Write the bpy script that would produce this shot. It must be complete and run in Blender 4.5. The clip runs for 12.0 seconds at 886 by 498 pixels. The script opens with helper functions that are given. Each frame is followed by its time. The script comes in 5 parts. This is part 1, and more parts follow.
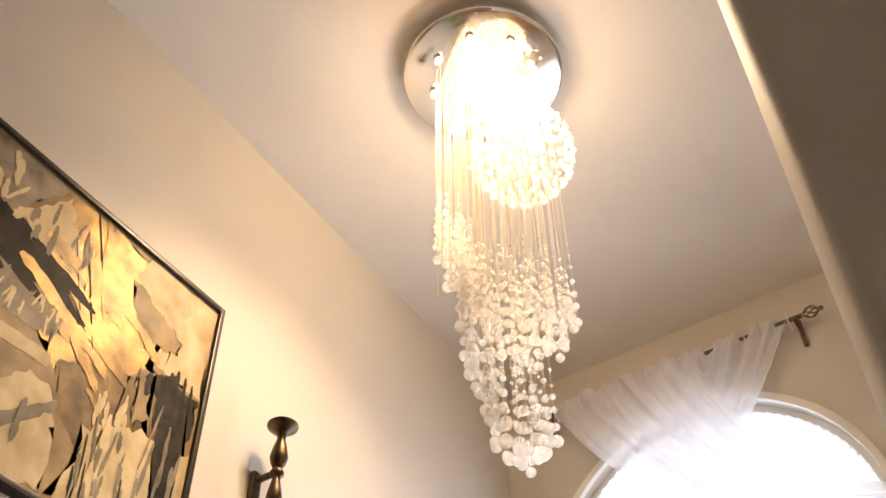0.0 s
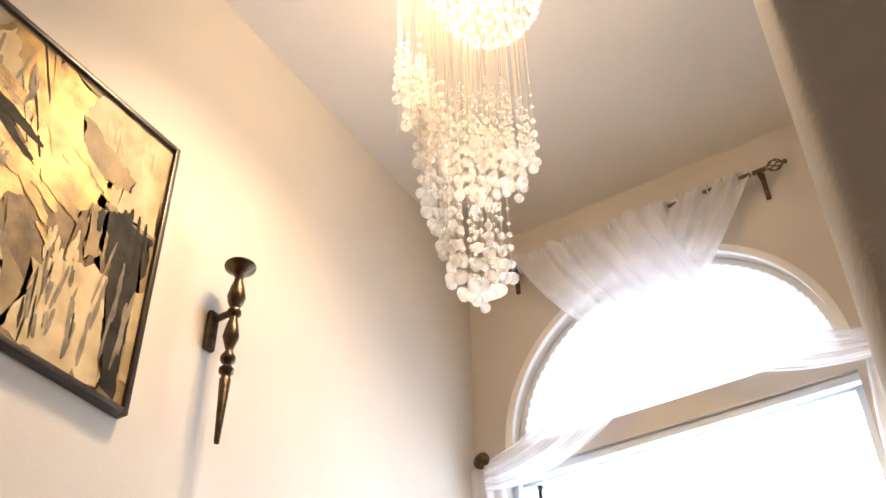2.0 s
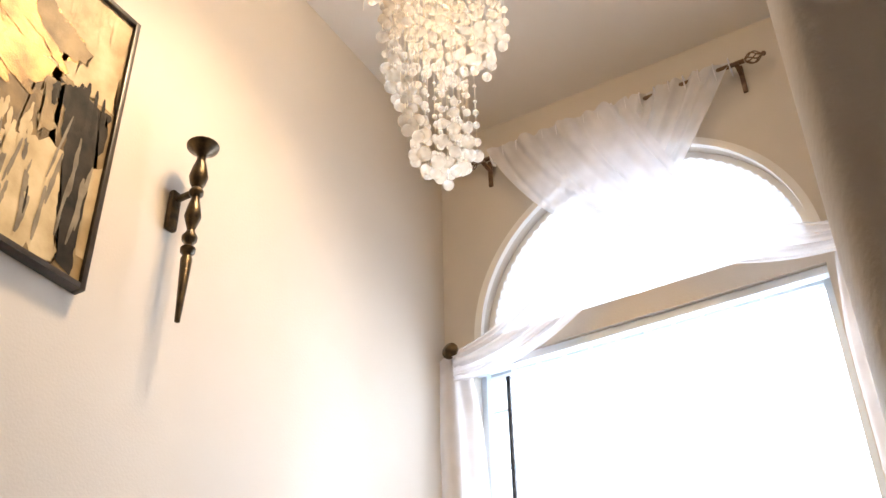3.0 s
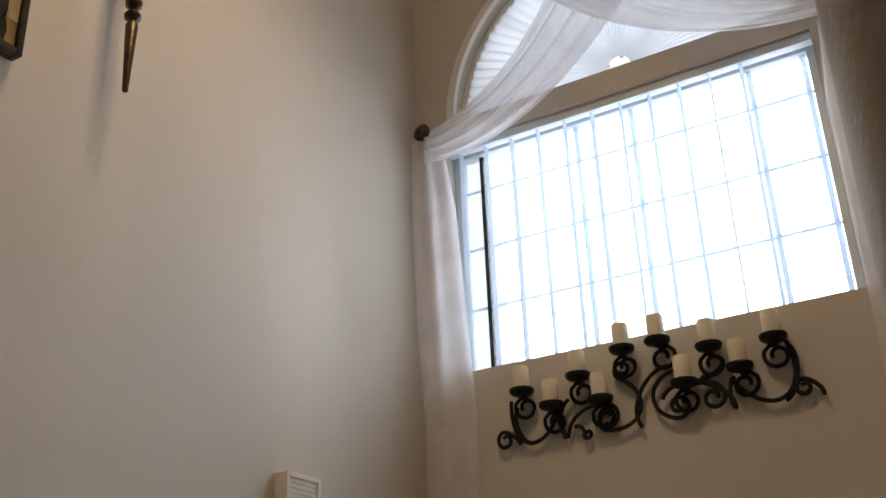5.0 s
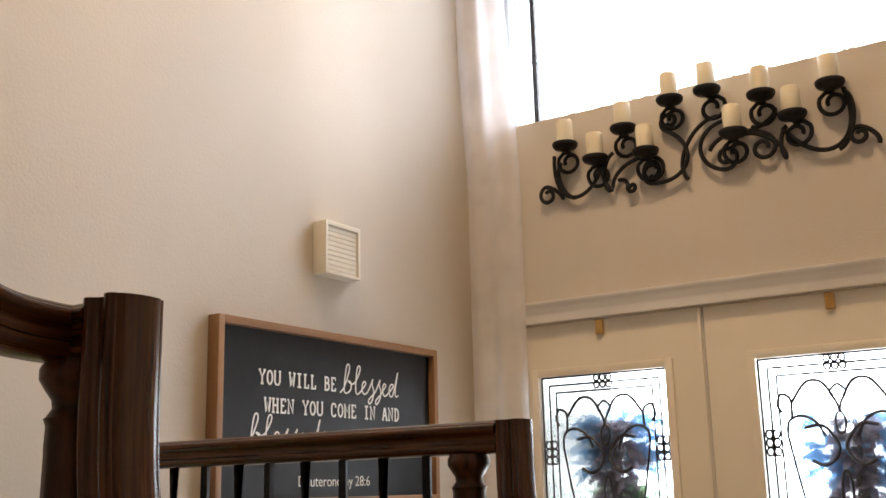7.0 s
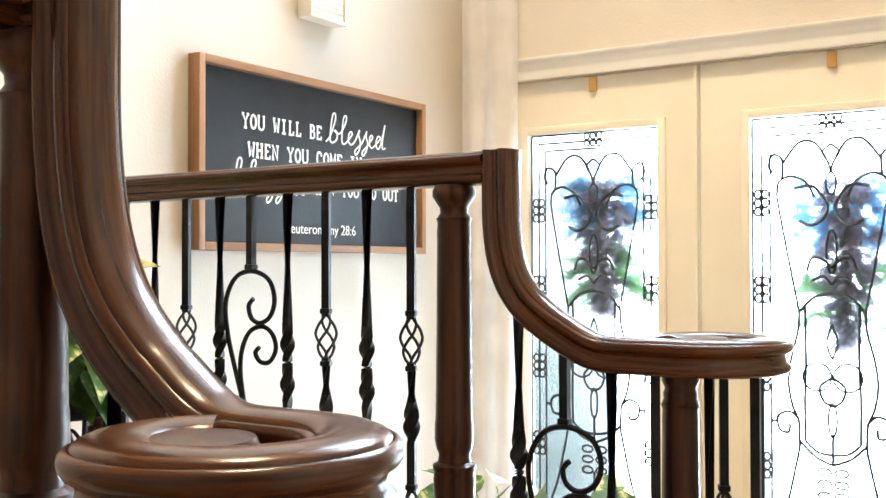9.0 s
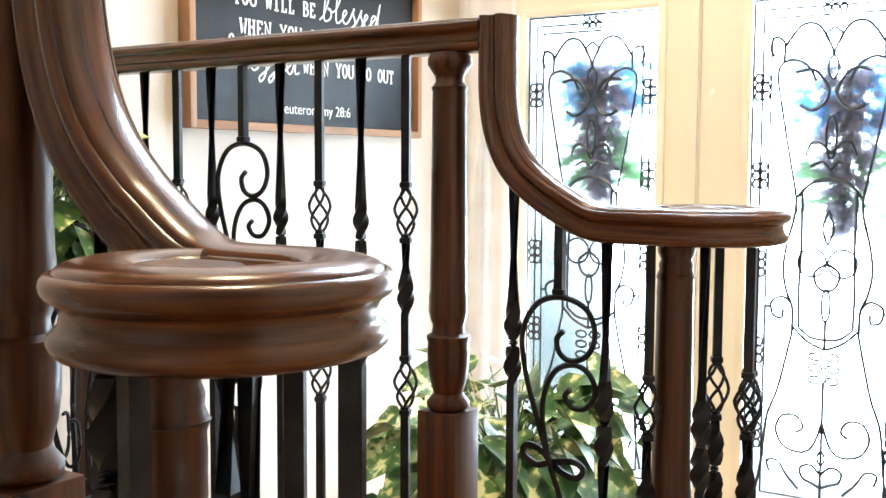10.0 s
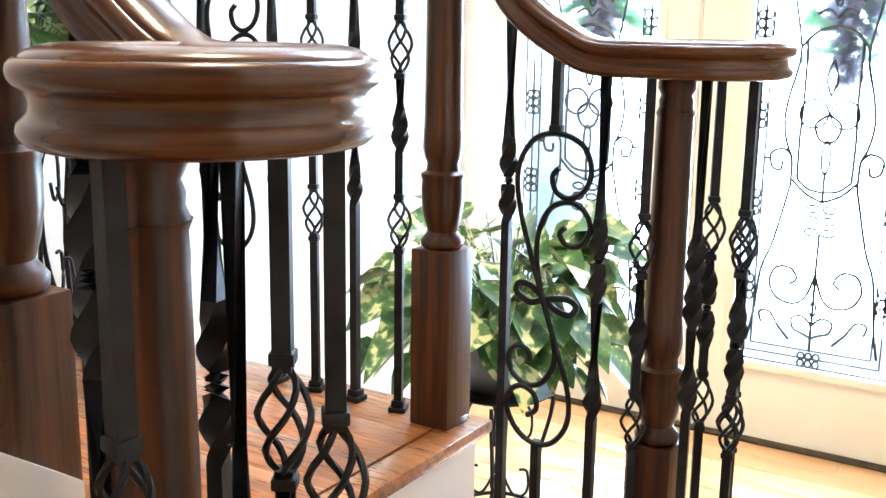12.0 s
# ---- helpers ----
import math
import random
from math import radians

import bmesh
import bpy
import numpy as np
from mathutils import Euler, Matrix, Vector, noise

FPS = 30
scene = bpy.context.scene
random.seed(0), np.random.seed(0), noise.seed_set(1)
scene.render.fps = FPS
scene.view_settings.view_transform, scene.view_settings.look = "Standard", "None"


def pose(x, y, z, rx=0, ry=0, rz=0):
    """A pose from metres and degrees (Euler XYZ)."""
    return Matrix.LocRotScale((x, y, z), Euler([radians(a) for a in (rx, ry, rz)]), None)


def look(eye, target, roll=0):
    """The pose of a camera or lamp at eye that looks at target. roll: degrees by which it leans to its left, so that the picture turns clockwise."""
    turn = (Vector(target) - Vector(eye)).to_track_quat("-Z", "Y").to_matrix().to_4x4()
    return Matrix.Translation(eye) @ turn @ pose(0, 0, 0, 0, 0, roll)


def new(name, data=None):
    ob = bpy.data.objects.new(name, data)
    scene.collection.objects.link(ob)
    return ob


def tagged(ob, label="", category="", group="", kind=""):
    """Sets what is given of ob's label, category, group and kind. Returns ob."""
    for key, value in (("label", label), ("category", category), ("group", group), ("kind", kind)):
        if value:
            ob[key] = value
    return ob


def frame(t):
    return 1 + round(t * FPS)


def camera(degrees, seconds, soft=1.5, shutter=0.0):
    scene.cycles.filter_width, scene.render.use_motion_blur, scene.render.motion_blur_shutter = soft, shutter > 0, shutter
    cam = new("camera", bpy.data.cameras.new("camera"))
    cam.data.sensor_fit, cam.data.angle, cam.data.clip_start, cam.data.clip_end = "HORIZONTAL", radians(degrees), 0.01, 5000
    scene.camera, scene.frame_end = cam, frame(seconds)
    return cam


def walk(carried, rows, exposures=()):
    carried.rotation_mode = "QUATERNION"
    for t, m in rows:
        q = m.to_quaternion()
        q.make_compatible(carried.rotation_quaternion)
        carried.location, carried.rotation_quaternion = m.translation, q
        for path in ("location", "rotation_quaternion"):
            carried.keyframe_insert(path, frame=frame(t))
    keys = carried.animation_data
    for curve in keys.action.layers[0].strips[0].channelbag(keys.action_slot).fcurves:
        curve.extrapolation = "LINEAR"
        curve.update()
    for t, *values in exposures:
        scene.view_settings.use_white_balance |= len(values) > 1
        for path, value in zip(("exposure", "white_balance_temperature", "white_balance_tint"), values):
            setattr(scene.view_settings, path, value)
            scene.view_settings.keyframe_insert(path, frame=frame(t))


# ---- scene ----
cam = camera(45.8, 12.0)
PATH = [
    (0, (2.512, -4.582, 2.0), (1.773, -3.436, 3.464), -0.7),
    (0.5, (2.514, -4.572, 1.988), (1.768, -3.424, 3.445), -0.5),
    (1, (2.511, -4.56, 1.983), (1.749, -3.386, 3.411), -0.2),
    (1.5, (2.497, -4.515, 1.975), (1.721, -3.283, 3.346), -0.4),
    (2, (2.494, -4.46, 1.959), (1.705, -3.143, 3.241), -1.3),
    (2.5, (2.491, -4.393, 1.934), (1.689, -3.019, 3.146), -1.3),
    (4.5, (2.477, -4.186, 1.88), (1.609, -2.629, 2.788), -1.8),
    (5, (2.47, -4.126, 1.852), (1.573, -2.543, 2.682), -2.3),
    (5.5, (2.467, -4.08, 1.828), (1.531, -2.482, 2.585), -2.2),
    (6, (2.467, -4.044, 1.81), (1.474, -2.434, 2.46), -2.2),
    (6.5, (2.468, -4.005, 1.786), (1.423, -2.391, 2.336), -1.8),
    (7, (2.444, -3.977, 1.749), (1.381, -2.344, 2.199), -1.4),
    (9, (2.398, -3.895, 1.656), (1.318, -2.212, 1.692), -0.1),
    (9.5, (2.392, -3.883, 1.63), (1.316, -2.199, 1.571), -0.3),
    (10, (2.386, -3.872, 1.6), (1.316, -2.19, 1.443), 0.3),
    (10.5, (2.382, -3.866, 1.571), (1.318, -2.192, 1.318), 0.4),
    (11, (2.38, -3.864, 1.549), (1.325, -2.198, 1.217), 0.8),
    (11.5, (2.393, -3.853, 1.537), (1.33, -2.202, 1.153), 0.7),
    (12, (2.38, -3.848, 1.546), (1.335, -2.195, 1.131), 0.8),
]
walk(cam, [(t, look(eye, target, roll)) for t, eye, target, roll in PATH],
     [(0, 0.24, 6450, 16), (2.7, 0.42, 6200, 14), (4.5, -0.80, 6350, 13), (5.5, -1.20, 6450, 13), (6.5, -0.62, 6850, 16), (7.2, 0.40, 6800, 17), (8.8, 1.48, 6000, 6), (9.5, 1.66, 5850, 5), (10.5, 1.96, 5600, 6), (12, 2.26, 5250, 5)])

# ---- light ----
world = bpy.data.worlds.new("sky")
scene.world = world
world.use_nodes = True
wn = world.node_tree.nodes
sky = wn.new("ShaderNodeTexSky")
sky.sky_type, sky.sun_disc = "NISHITA", False
sky.sun_elevation, sky.sun_rotation = radians(42), radians(20)
world.node_tree.links.new(sky.outputs[0], wn["Background"].inputs[0])
wn["Background"].inputs[1].default_value = 0.15
sun = new("sun", bpy.data.lights.new("sun", "SUN"))
sun.data.energy, sun.data.angle, sun.data.color = 3.0, radians(0.5), (1, 0.95, 0.86)
sun.matrix_world = look((3, 8, 8), (1.6, 5.0, 4.8))


def daylight(name, x, z, w, h, energy):
    """Sky light that comes in through an opening of the front wall."""
    lamp = new(name, bpy.data.lights.new(name, "AREA"))
    lamp.data.shape, lamp.data.size, lamp.data.size_y = "RECTANGLE", w, h
    lamp.data.energy, lamp.data.color = energy, (0.86, 0.93, 1.0)
    lamp.matrix_world = look((x, 0.30, z), (x, -2, z - 0.35))
    return lamp


daylight("window_light", 1.16, 3.98, 1.7, 1.2, 62)
daylight("arch_light", 1.12, 5.1, 1.4, 0.7, 8)
daylight("door_light", 0.76, 1.3, 0.36, 1.9, 20)
daylight("door_light", 1.55, 1.3, 0.6, 1.9, 38)
CH = (1.19, -2.17)
for k in range(4):
    a = k * math.pi / 2 + 0.5
    lamp = new("chandelier_lamp", bpy.data.lights.new("chandelier_lamp", "SPOT"))
    lamp.data.energy, lamp.data.shadow_soft_size, lamp.data.color = 118, 0.03, (1.0, 0.72, 0.42)
    lamp.data.spot_size, lamp.data.spot_blend = radians(128), 1.0
    lamp.matrix_world = look((CH[0] + 0.22 * math.cos(a), CH[1] + 0.22 * math.sin(a), 6.04), (CH[0] + 0.22 * math.cos(a), CH[1] + 0.22 * math.sin(a) + 0.001, 5))


bulbs = new("chandelier_glow", bpy.data.lights.new("chandelier_glow", "POINT"))
bulbs.data.energy, bulbs.data.shadow_soft_size, bulbs.data.color = 36, 0.12, (1.0, 0.74, 0.46)
bulbs.location = (CH[0], CH[1], 5.95)


# ---- materials ----
def nodes_of(name):
    m = bpy.data.materials.new(name)
    m.use_nodes = True
    return m, m.node_tree.nodes, m.node_tree.links, m.node_tree.nodes["Principled BSDF"]


def surface(name, c1, c2, rough=0.5, scale=8.0, stretch=(1, 1, 1), bump=0.1, fine=60.0, metal=0.0, spec=0.5, rand=0.0, coat=0.0, detail=6.0, coords="Object", vary=1.0):
    """Two-tone mottled surface with a fine relief; rand varies the brightness from object to object."""
    m, n, l, b = nodes_of(name)
    tc, mp = n.new("ShaderNodeTexCoord"), n.new("ShaderNodeMapping")
    mp.inputs["Scale"].default_value = stretch
    l.new(tc.outputs[coords], mp.inputs[0])
    big, small, ramp = n.new("ShaderNodeTexNoise"), n.new("ShaderNodeTexNoise"), n.new("ShaderNodeValToRGB")
    big.inputs["Scale"].default_value, big.inputs["Detail"].default_value = scale, detail
    small.inputs["Scale"].default_value, small.inputs["Detail"].default_value = fine, 4
    for t in (big, small):
        l.new(mp.outputs[0], t.inputs["Vector"])
    ramp.color_ramp.elements[0].color, ramp.color_ramp.elements[1].color = (*c1, 1), (*c2, 1)
    ramp.color_ramp.elements[0].position, ramp.color_ramp.elements[1].position = 0.3, 0.7
    l.new(big.outputs["Fac"], ramp.inputs[0])
    col = ramp.outputs[0]
    if rand:
        oi, hs, mr = n.new("ShaderNodeObjectInfo"), n.new("ShaderNodeHueSaturation"), n.new("ShaderNodeMapRange")
        mr.inputs["To Min"].default_value, mr.inputs["To Max"].default_value = 1 - rand, 1 + rand
        l.new(oi.outputs["Random"], mr.inputs[0])
        l.new(mr.outputs[0], hs.inputs["Value"])
        l.new(col, hs.inputs["Color"])
        col = hs.outputs[0]
    l.new(col, b.inputs["Base Color"])
    rr = n.new("ShaderNodeMapRange")
    rr.inputs["To Min"].default_value, rr.inputs["To Max"].default_value = max(0.02, rough - 0.08 * vary), min(1, rough + 0.1 * vary)
    l.new(small.outputs["Fac"], rr.inputs[0])
    l.new(rr.outputs[0], b.inputs["Roughness"])
    b.inputs["Metallic"].default_value = metal
    b.inputs["Specular IOR Level"].default_value = spec
    b.inputs["Coat Weight"].default_value = coat
    b.inputs["Coat Roughness"].default_value = 0.16
    if bump:
        bp = n.new("ShaderNodeBump")
        bp.inputs["Strength"].default_value, bp.inputs["Distance"].default_value = bump, 0.01
        l.new(small.outputs["Fac"], bp.inputs["Height"])
        l.new(bp.outputs[0], b.inputs["Normal"])
    return m


WALL = surface("wall_paint", (0.55, 0.50, 0.43), (0.59, 0.54, 0.47), 0.6, 1.2, bump=0.12, fine=90)
CEIL = surface("ceiling_paint", (0.68, 0.63, 0.56), (0.73, 0.68, 0.61), 0.8, 1.5, bump=0.15, fine=120)
TRIM = surface("white_trim", (0.74, 0.72, 0.68), (0.80, 0.78, 0.74), 0.35, 3, bump=0.03)
DOOR = surface("door_paint", (0.76, 0.70, 0.58), (0.80, 0.74, 0.62), 0.4, 3, bump=0.04, fine=40)
RAIL = surface("dark_oak", (0.022, 0.0064, 0.0015), (0.100, 0.0300, 0.0066), 0.24, 130, (1, 0.04, 1), 0.0, 300, coat=0.14, spec=0.38, detail=5, coords="UV", vary=0.12)
POST = surface("dark_oak_upright", (0.009, 0.0028, 0.0008), (0.076, 0.0235, 0.0062), 0.30, 75, (1, 1, 0.035), 0.0, 300, coat=0.08, spec=0.30, detail=5, vary=0.35)
TREAD = surface("stained_oak_tread", (0.10, 0.035, 0.010), (0.33, 0.13, 0.038), 0.28, 45, (0.06, 1, 1), 0.06, 200, coat=0.35, rand=0.08)
FLOOR = surface("oak_floor", (0.42, 0.24, 0.10), (0.56, 0.34, 0.15), 0.3, 9, (0.15, 1, 1), 0.06, 60, coat=0.3, rand=0.12)
IRON = surface("black_iron", (0.010, 0.010, 0.011), (0.021, 0.021, 0.023), 0.46, 30, bump=0.03, fine=180, spec=0.15)
BRONZE = surface("dark_bronze", (0.03, 0.022, 0.014), (0.11, 0.075, 0.035), 0.35, 25, bump=0.15, fine=120, metal=0.75)
ROD = surface("aged_brown_metal", (0.10, 0.06, 0.035), (0.18, 0.11, 0.065), 0.5, 25, bump=0.2, fine=120, metal=0.3)
CHROME = surface("chrome", (0.80, 0.79, 0.78), (0.88, 0.87, 0.86), 0.10, 5, bump=0.0, metal=1.0)
WAX = surface("ivory_wax", (0.72, 0.65, 0.48), (0.80, 0.73, 0.56), 0.5, 12, bump=0.1)
BOARD = surface("chalk_black", (0.006, 0.007, 0.010), (0.012, 0.014, 0.019), 0.4, 5, bump=0.05, spec=0.25)
SIGNWOOD = surface("sign_frame_wood", (0.20, 0.10, 0.045), (0.34, 0.18, 0.08), 0.5, 14, (1, 0.15, 0.15), 0.15, 90)
CHALK = surface("white_lettering", (0.78, 0.78, 0.76), (0.84, 0.84, 0.82), 0.7, 30, bump=0)
PLASTIC = surface("cream_plastic", (0.74, 0.70, 0.60), (0.78, 0.74, 0.64), 0.4, 6, bump=0.02)
BRASS = surface("brass", (0.55, 0.32, 0.10), (0.68, 0.42, 0.15), 0.35, 20, metal=0.8, bump=0.05)
POT = surface("black_glazed_pot", (0.012, 0.011, 0.010), (0.03, 0.026, 0.022), 0.3, 10)
SOIL = surface("soil", (0.03, 0.02, 0.012), (0.06, 0.04, 0.025), 0.9, 30, bump=0.6)
LEAD = surface("lead_came", (0.03, 0.03, 0.032), (0.07, 0.07, 0.072), 0.4, 40, metal=0.7, bump=0.1)
BLIND = surface("vinyl_slat", (0.66, 0.71, 0.76), (0.72, 0.77, 0.82), 0.45, 5, bump=0.02)
CANVAS = surface("canvas_cream", (0.36, 0.265, 0.13), (0.58, 0.455, 0.26), 0.5, 9, spec=0.2, bump=0.10, fine=140, rand=0.12)
PAINT_K = surface("paint_black", (0.008, 0.007, 0.006), (0.035, 0.027, 0.018), 0.60, 12, spec=0.12, bump=0.10, fine=140, rand=0.3)
PAINT_G = surface("paint_gold", (0.070, 0.041, 0.012), (0.30, 0.19, 0.058), 0.40, 7, bump=0.14, fine=140, metal=0.45, spec=0.3, rand=0.2)
PAINT_Y = surface("paint_grey", (0.10, 0.080, 0.053), (0.27, 0.22, 0.145), 0.55, 9, spec=0.2, bump=0.10, fine=140, rand=0.25)
PAINT_B = surface("paint_brown", (0.065, 0.041, 0.015), (0.22, 0.14, 0.05), 0.5, 11, spec=0.2, bump=0.12, fine=140)
PAINT_U = surface("paint_umber", (0.12, 0.075, 0.030), (0.34, 0.24, 0.11), 0.5, 7, spec=0.2, bump=0.10, fine=140)
FRAME_K = surface("black_frame", (0.016, 0.011, 0.008), (0.04, 0.027, 0.018), 0.35, 20, bump=0.05)
PORCH = surface("porch_concrete", (0.5, 0.48, 0.45), (0.6, 0.58, 0.55), 0.8, 4, bump=0.2)
SWAG = surface("dried_flowers", (0.035, 0.026, 0.032), (0.12, 0.09, 0.10), 0.8, 20, rand=0.3)
HEDGE = surface("hedge_leaf", (0.05, 0.13, 0.06), (0.10, 0.22, 0.12), 0.6, 10, rand=0.3)


def leaf_material():
    m, n, l, b = nodes_of("variegated_leaf")
    tc, no, ramp, oi = n.new("ShaderNodeTexCoord"), n.new("ShaderNodeTexNoise"), n.new("ShaderNodeValToRGB"), n.new("ShaderNodeNewGeometry")
    no.inputs["Scale"].default_value, no.inputs["Detail"].default_value = 26, 5
    l.new(tc.outputs["Object"], no.inputs["Vector"])
    e = ramp.color_ramp.elements
    e[0].position, e[0].color = 0.35, (0.035, 0.095, 0.022, 1)
    e[1].position, e[1].color = 0.59, (0.60, 0.60, 0.28, 1)
    mid = e.new(0.52)
    mid.color = (0.10, 0.20, 0.048, 1)
    ad, mr = n.new("ShaderNodeMath"), n.new("ShaderNodeMapRange")
    mr.inputs["To Min"].default_value, mr.inputs["To Max"].default_value = -0.12, 0.08
    l.new(oi.outputs["Random Per Island"], mr.inputs[0])
    l.new(no.outputs["Fac"], ad.inputs[0])
    l.new(mr.outputs[0], ad.inputs[1])
    l.new(ad.outputs[0], ramp.inputs[0])
    l.new(ramp.outputs[0], b.inputs["Base Color"])
    b.inputs["Roughness"].default_value = 0.38
    return m


LEAF = leaf_material()


def glass_material(name, tint, rough, waves):
    m, n, l, b = nodes_of(name)
    b.inputs["Transmission Weight"].default_value = 1.0
    b.inputs["Base Color"].default_value = (*tint, 1)
    b.inputs["Roughness"].default_value = rough
    b.inputs["IOR"].default_value = 1.45
    if waves:
        no, bp = n.new("ShaderNodeTexNoise"), n.new("ShaderNodeBump")
        no.inputs["Scale"].default_value = 55
        bp.inputs["Strength"].default_value, bp.inputs["Distance"].default_value = waves, 0.01
        l.new(no.outputs["Fac"], bp.inputs["Height"])
        l.new(bp.outputs[0], b.inputs["Normal"])
    return m


GLASS = glass_material("window_glass", (0.97, 0.99, 1.0), 0.0, 0)
WAVY = glass_material("textured_glass", (0.93, 0.99, 0.98), 0.22, 0.22)


def crystal_material():
    """Cut crystal: clear glass, with a pale diffuse share standing in for lamplit glints."""
    m, n, l, b = nodes_of("cut_crystal")
    b.inputs["Transmission Weight"].default_value = 0.9
    b.inputs["Base Color"].default_value = (1, 0.98, 0.95, 1)
    b.inputs["Roughness"].default_value = 0.05
    b.inputs["IOR"].default_value = 1.52
    tl, di, m1, m2 = n.new("ShaderNodeBsdfTranslucent"), n.new("ShaderNodeBsdfDiffuse"), n.new("ShaderNodeMixShader"), n.new("ShaderNodeMixShader")
    for k in (tl, di):
        k.inputs["Color"].default_value = (1.0, 0.95, 0.86, 1)
    m1.inputs[0].default_value, m2.inputs[0].default_value = 0.3, 0.55
    l.new(tl.outputs[0], m1.inputs[1])
    l.new(di.outputs[0], m1.inputs[2])
    l.new(b.outputs[0], m2.inputs[1])
    l.new(m1.outputs[0], m2.inputs[2])
    tr, m3 = n.new("ShaderNodeBsdfTransparent"), n.new("ShaderNodeMixShader")
    m3.inputs[0].default_value = 0.36
    l.new(m2.outputs[0], m3.inputs[1])
    l.new(tr.outputs[0], m3.inputs[2])
    l.new(m3.outputs[0], n["Material Output"].inputs["Surface"])
    return m


CRYSTAL = crystal_material()


def sheer_material(name, lo, hi):
    m, n, l, b = nodes_of(name)
    out = n["Material Output"]
    tr, tl, di = n.new("ShaderNodeBsdfTransparent"), n.new("ShaderNodeBsdfTranslucent"), n.new("ShaderNodeBsdfDiffuse")
    mix, mix2 = n.new("ShaderNodeMixShader"), n.new("ShaderNodeMixShader")
    tl.inputs["Color"].default_value = (0.90, 0.91, 0.95, 1)
    di.inputs["Color"].default_value = (0.92, 0.90, 0.91, 1)
    tc, wv, mr = n.new("ShaderNodeTexCoord"), n.new("ShaderNodeTexNoise"), n.new("ShaderNodeMapRange")
    wv.inputs["Scale"].default_value = 6
    l.new(tc.outputs["Object"], wv.inputs["Vector"])
    mr.inputs["To Min"].default_value, mr.inputs["To Max"].default_value = lo, hi
    l.new(wv.outputs["Fac"], mr.inputs[0])
    mix.inputs[0].default_value = 0.52
    l.new(tl.outputs[0], mix.inputs[1])
    l.new(di.outputs[0], mix.inputs[2])
    l.new(mr.outputs[0], mix2.inputs[0])
    l.new(tr.outputs[0], mix2.inputs[1])
    l.new(mix.outputs[0], mix2.inputs[2])
    l.new(mix2.outputs[0], out.inputs["Surface"])
    return m


SHEER = sheer_material("sheer_voile", 0.52, 0.82)
HEM = sheer_material("doubled_voile", 0.86, 0.96)


def thin_material(name, color):
    """Thin leaf or paper that lets light shine through."""
    m, n, l, b = nodes_of(name)
    tl, mx = n.new("ShaderNodeBsdfTranslucent"), n.new("ShaderNodeMixShader")
    tl.inputs["Color"].default_value = (*color, 1)
    b.inputs["Base Color"].default_value = (*[0.87 * c for c in color], 1)
    b.inputs["Roughness"].default_value = 0.8
    mx.inputs[0].default_value = 0.35
    l.new(tl.outputs[0], mx.inputs[1])
    l.new(b.outputs[0], mx.inputs[2])
    l.new(mx.outputs[0], n["Material Output"].inputs["Surface"])
    return m


LINE = thin_material("clear_nylon_line", (0.95, 0.88, 0.74))
# on mullions and muntins the pale shine-through stands in for window glare
VINYL = thin_material("white_vinyl", (0.80, 0.88, 0.96))
PLEAT = thin_material("pleated_paper", (0.9, 0.92, 0.95))
SWAGB = thin_material("blue_feather", (0.16, 0.38, 0.60))
SWAGT = thin_material("dusky_petals", (0.20, 0.17, 0.23))
FERN = thin_material("dried_fern", (0.16, 0.32, 0.14))


def glow(name, color, strength):
    m, n, l, b = nodes_of(name)
    b.inputs["Emission Color"].default_value = (*color, 1)
    b.inputs["Emission Strength"].default_value = strength
    return m


SKYGLOW = glow("overcast_glow", (0.92, 0.97, 1.0), 2.2)
BULB = glow("lamp_filament", (1.0, 0.72, 0.38), 60)


# ---- building helpers ----
def thing(name, loc, label, category, group="", kind=""):
    ob = new(name)
    ob.location = loc
    ob.empty_display_size = 0.05
    return tagged(ob, label, category, group, kind)


def root_of(ob):
    while ob.parent:
        ob = ob.parent
    return ob


def part(name, bm, material, parent=None, label="", smooth=True, local=False):
    """Links a bmesh as one mesh. World coordinates unless local; a part is moved to lie under its thing."""
    me = bpy.data.meshes.new(name)
    if parent and not local:
        bmesh.ops.translate(bm, vec=-root_of(parent).location, verts=bm.verts)
    bm.normal_update()
    bm.to_mesh(me)
    bm.free()
    me.materials.append(material)
    if smooth:
        for p in me.polygons:
            p.use_smooth = True
        me.set_sharp_from_angle(angle=radians(48))
    ob = new(name, me)
    ob.parent = parent
    if label:
        ob["label"] = label
    return ob


def box(bm, x0, x1, y0, y1, z0, z1, bevel=0.0):
    m = pose((x0 + x1) / 2, (y0 + y1) / 2, (z0 + z1) / 2) @ Matrix.Diagonal((x1 - x0, y1 - y0, z1 - z0, 1))
    r = bmesh.ops.create_cube(bm, size=1, matrix=m)
    if bevel:
        edges = list({e for v in r["verts"] for e in v.link_edges})
        bmesh.ops.bevel(bm, geom=edges, offset=bevel, segments=2, affect="EDGES", profile=0.6)
    return bm


def boxed(x0, x1, y0, y1, z0, z1, bevel=0.0):
    return box(bmesh.new(), x0, x1, y0, y1, z0, z1, bevel)


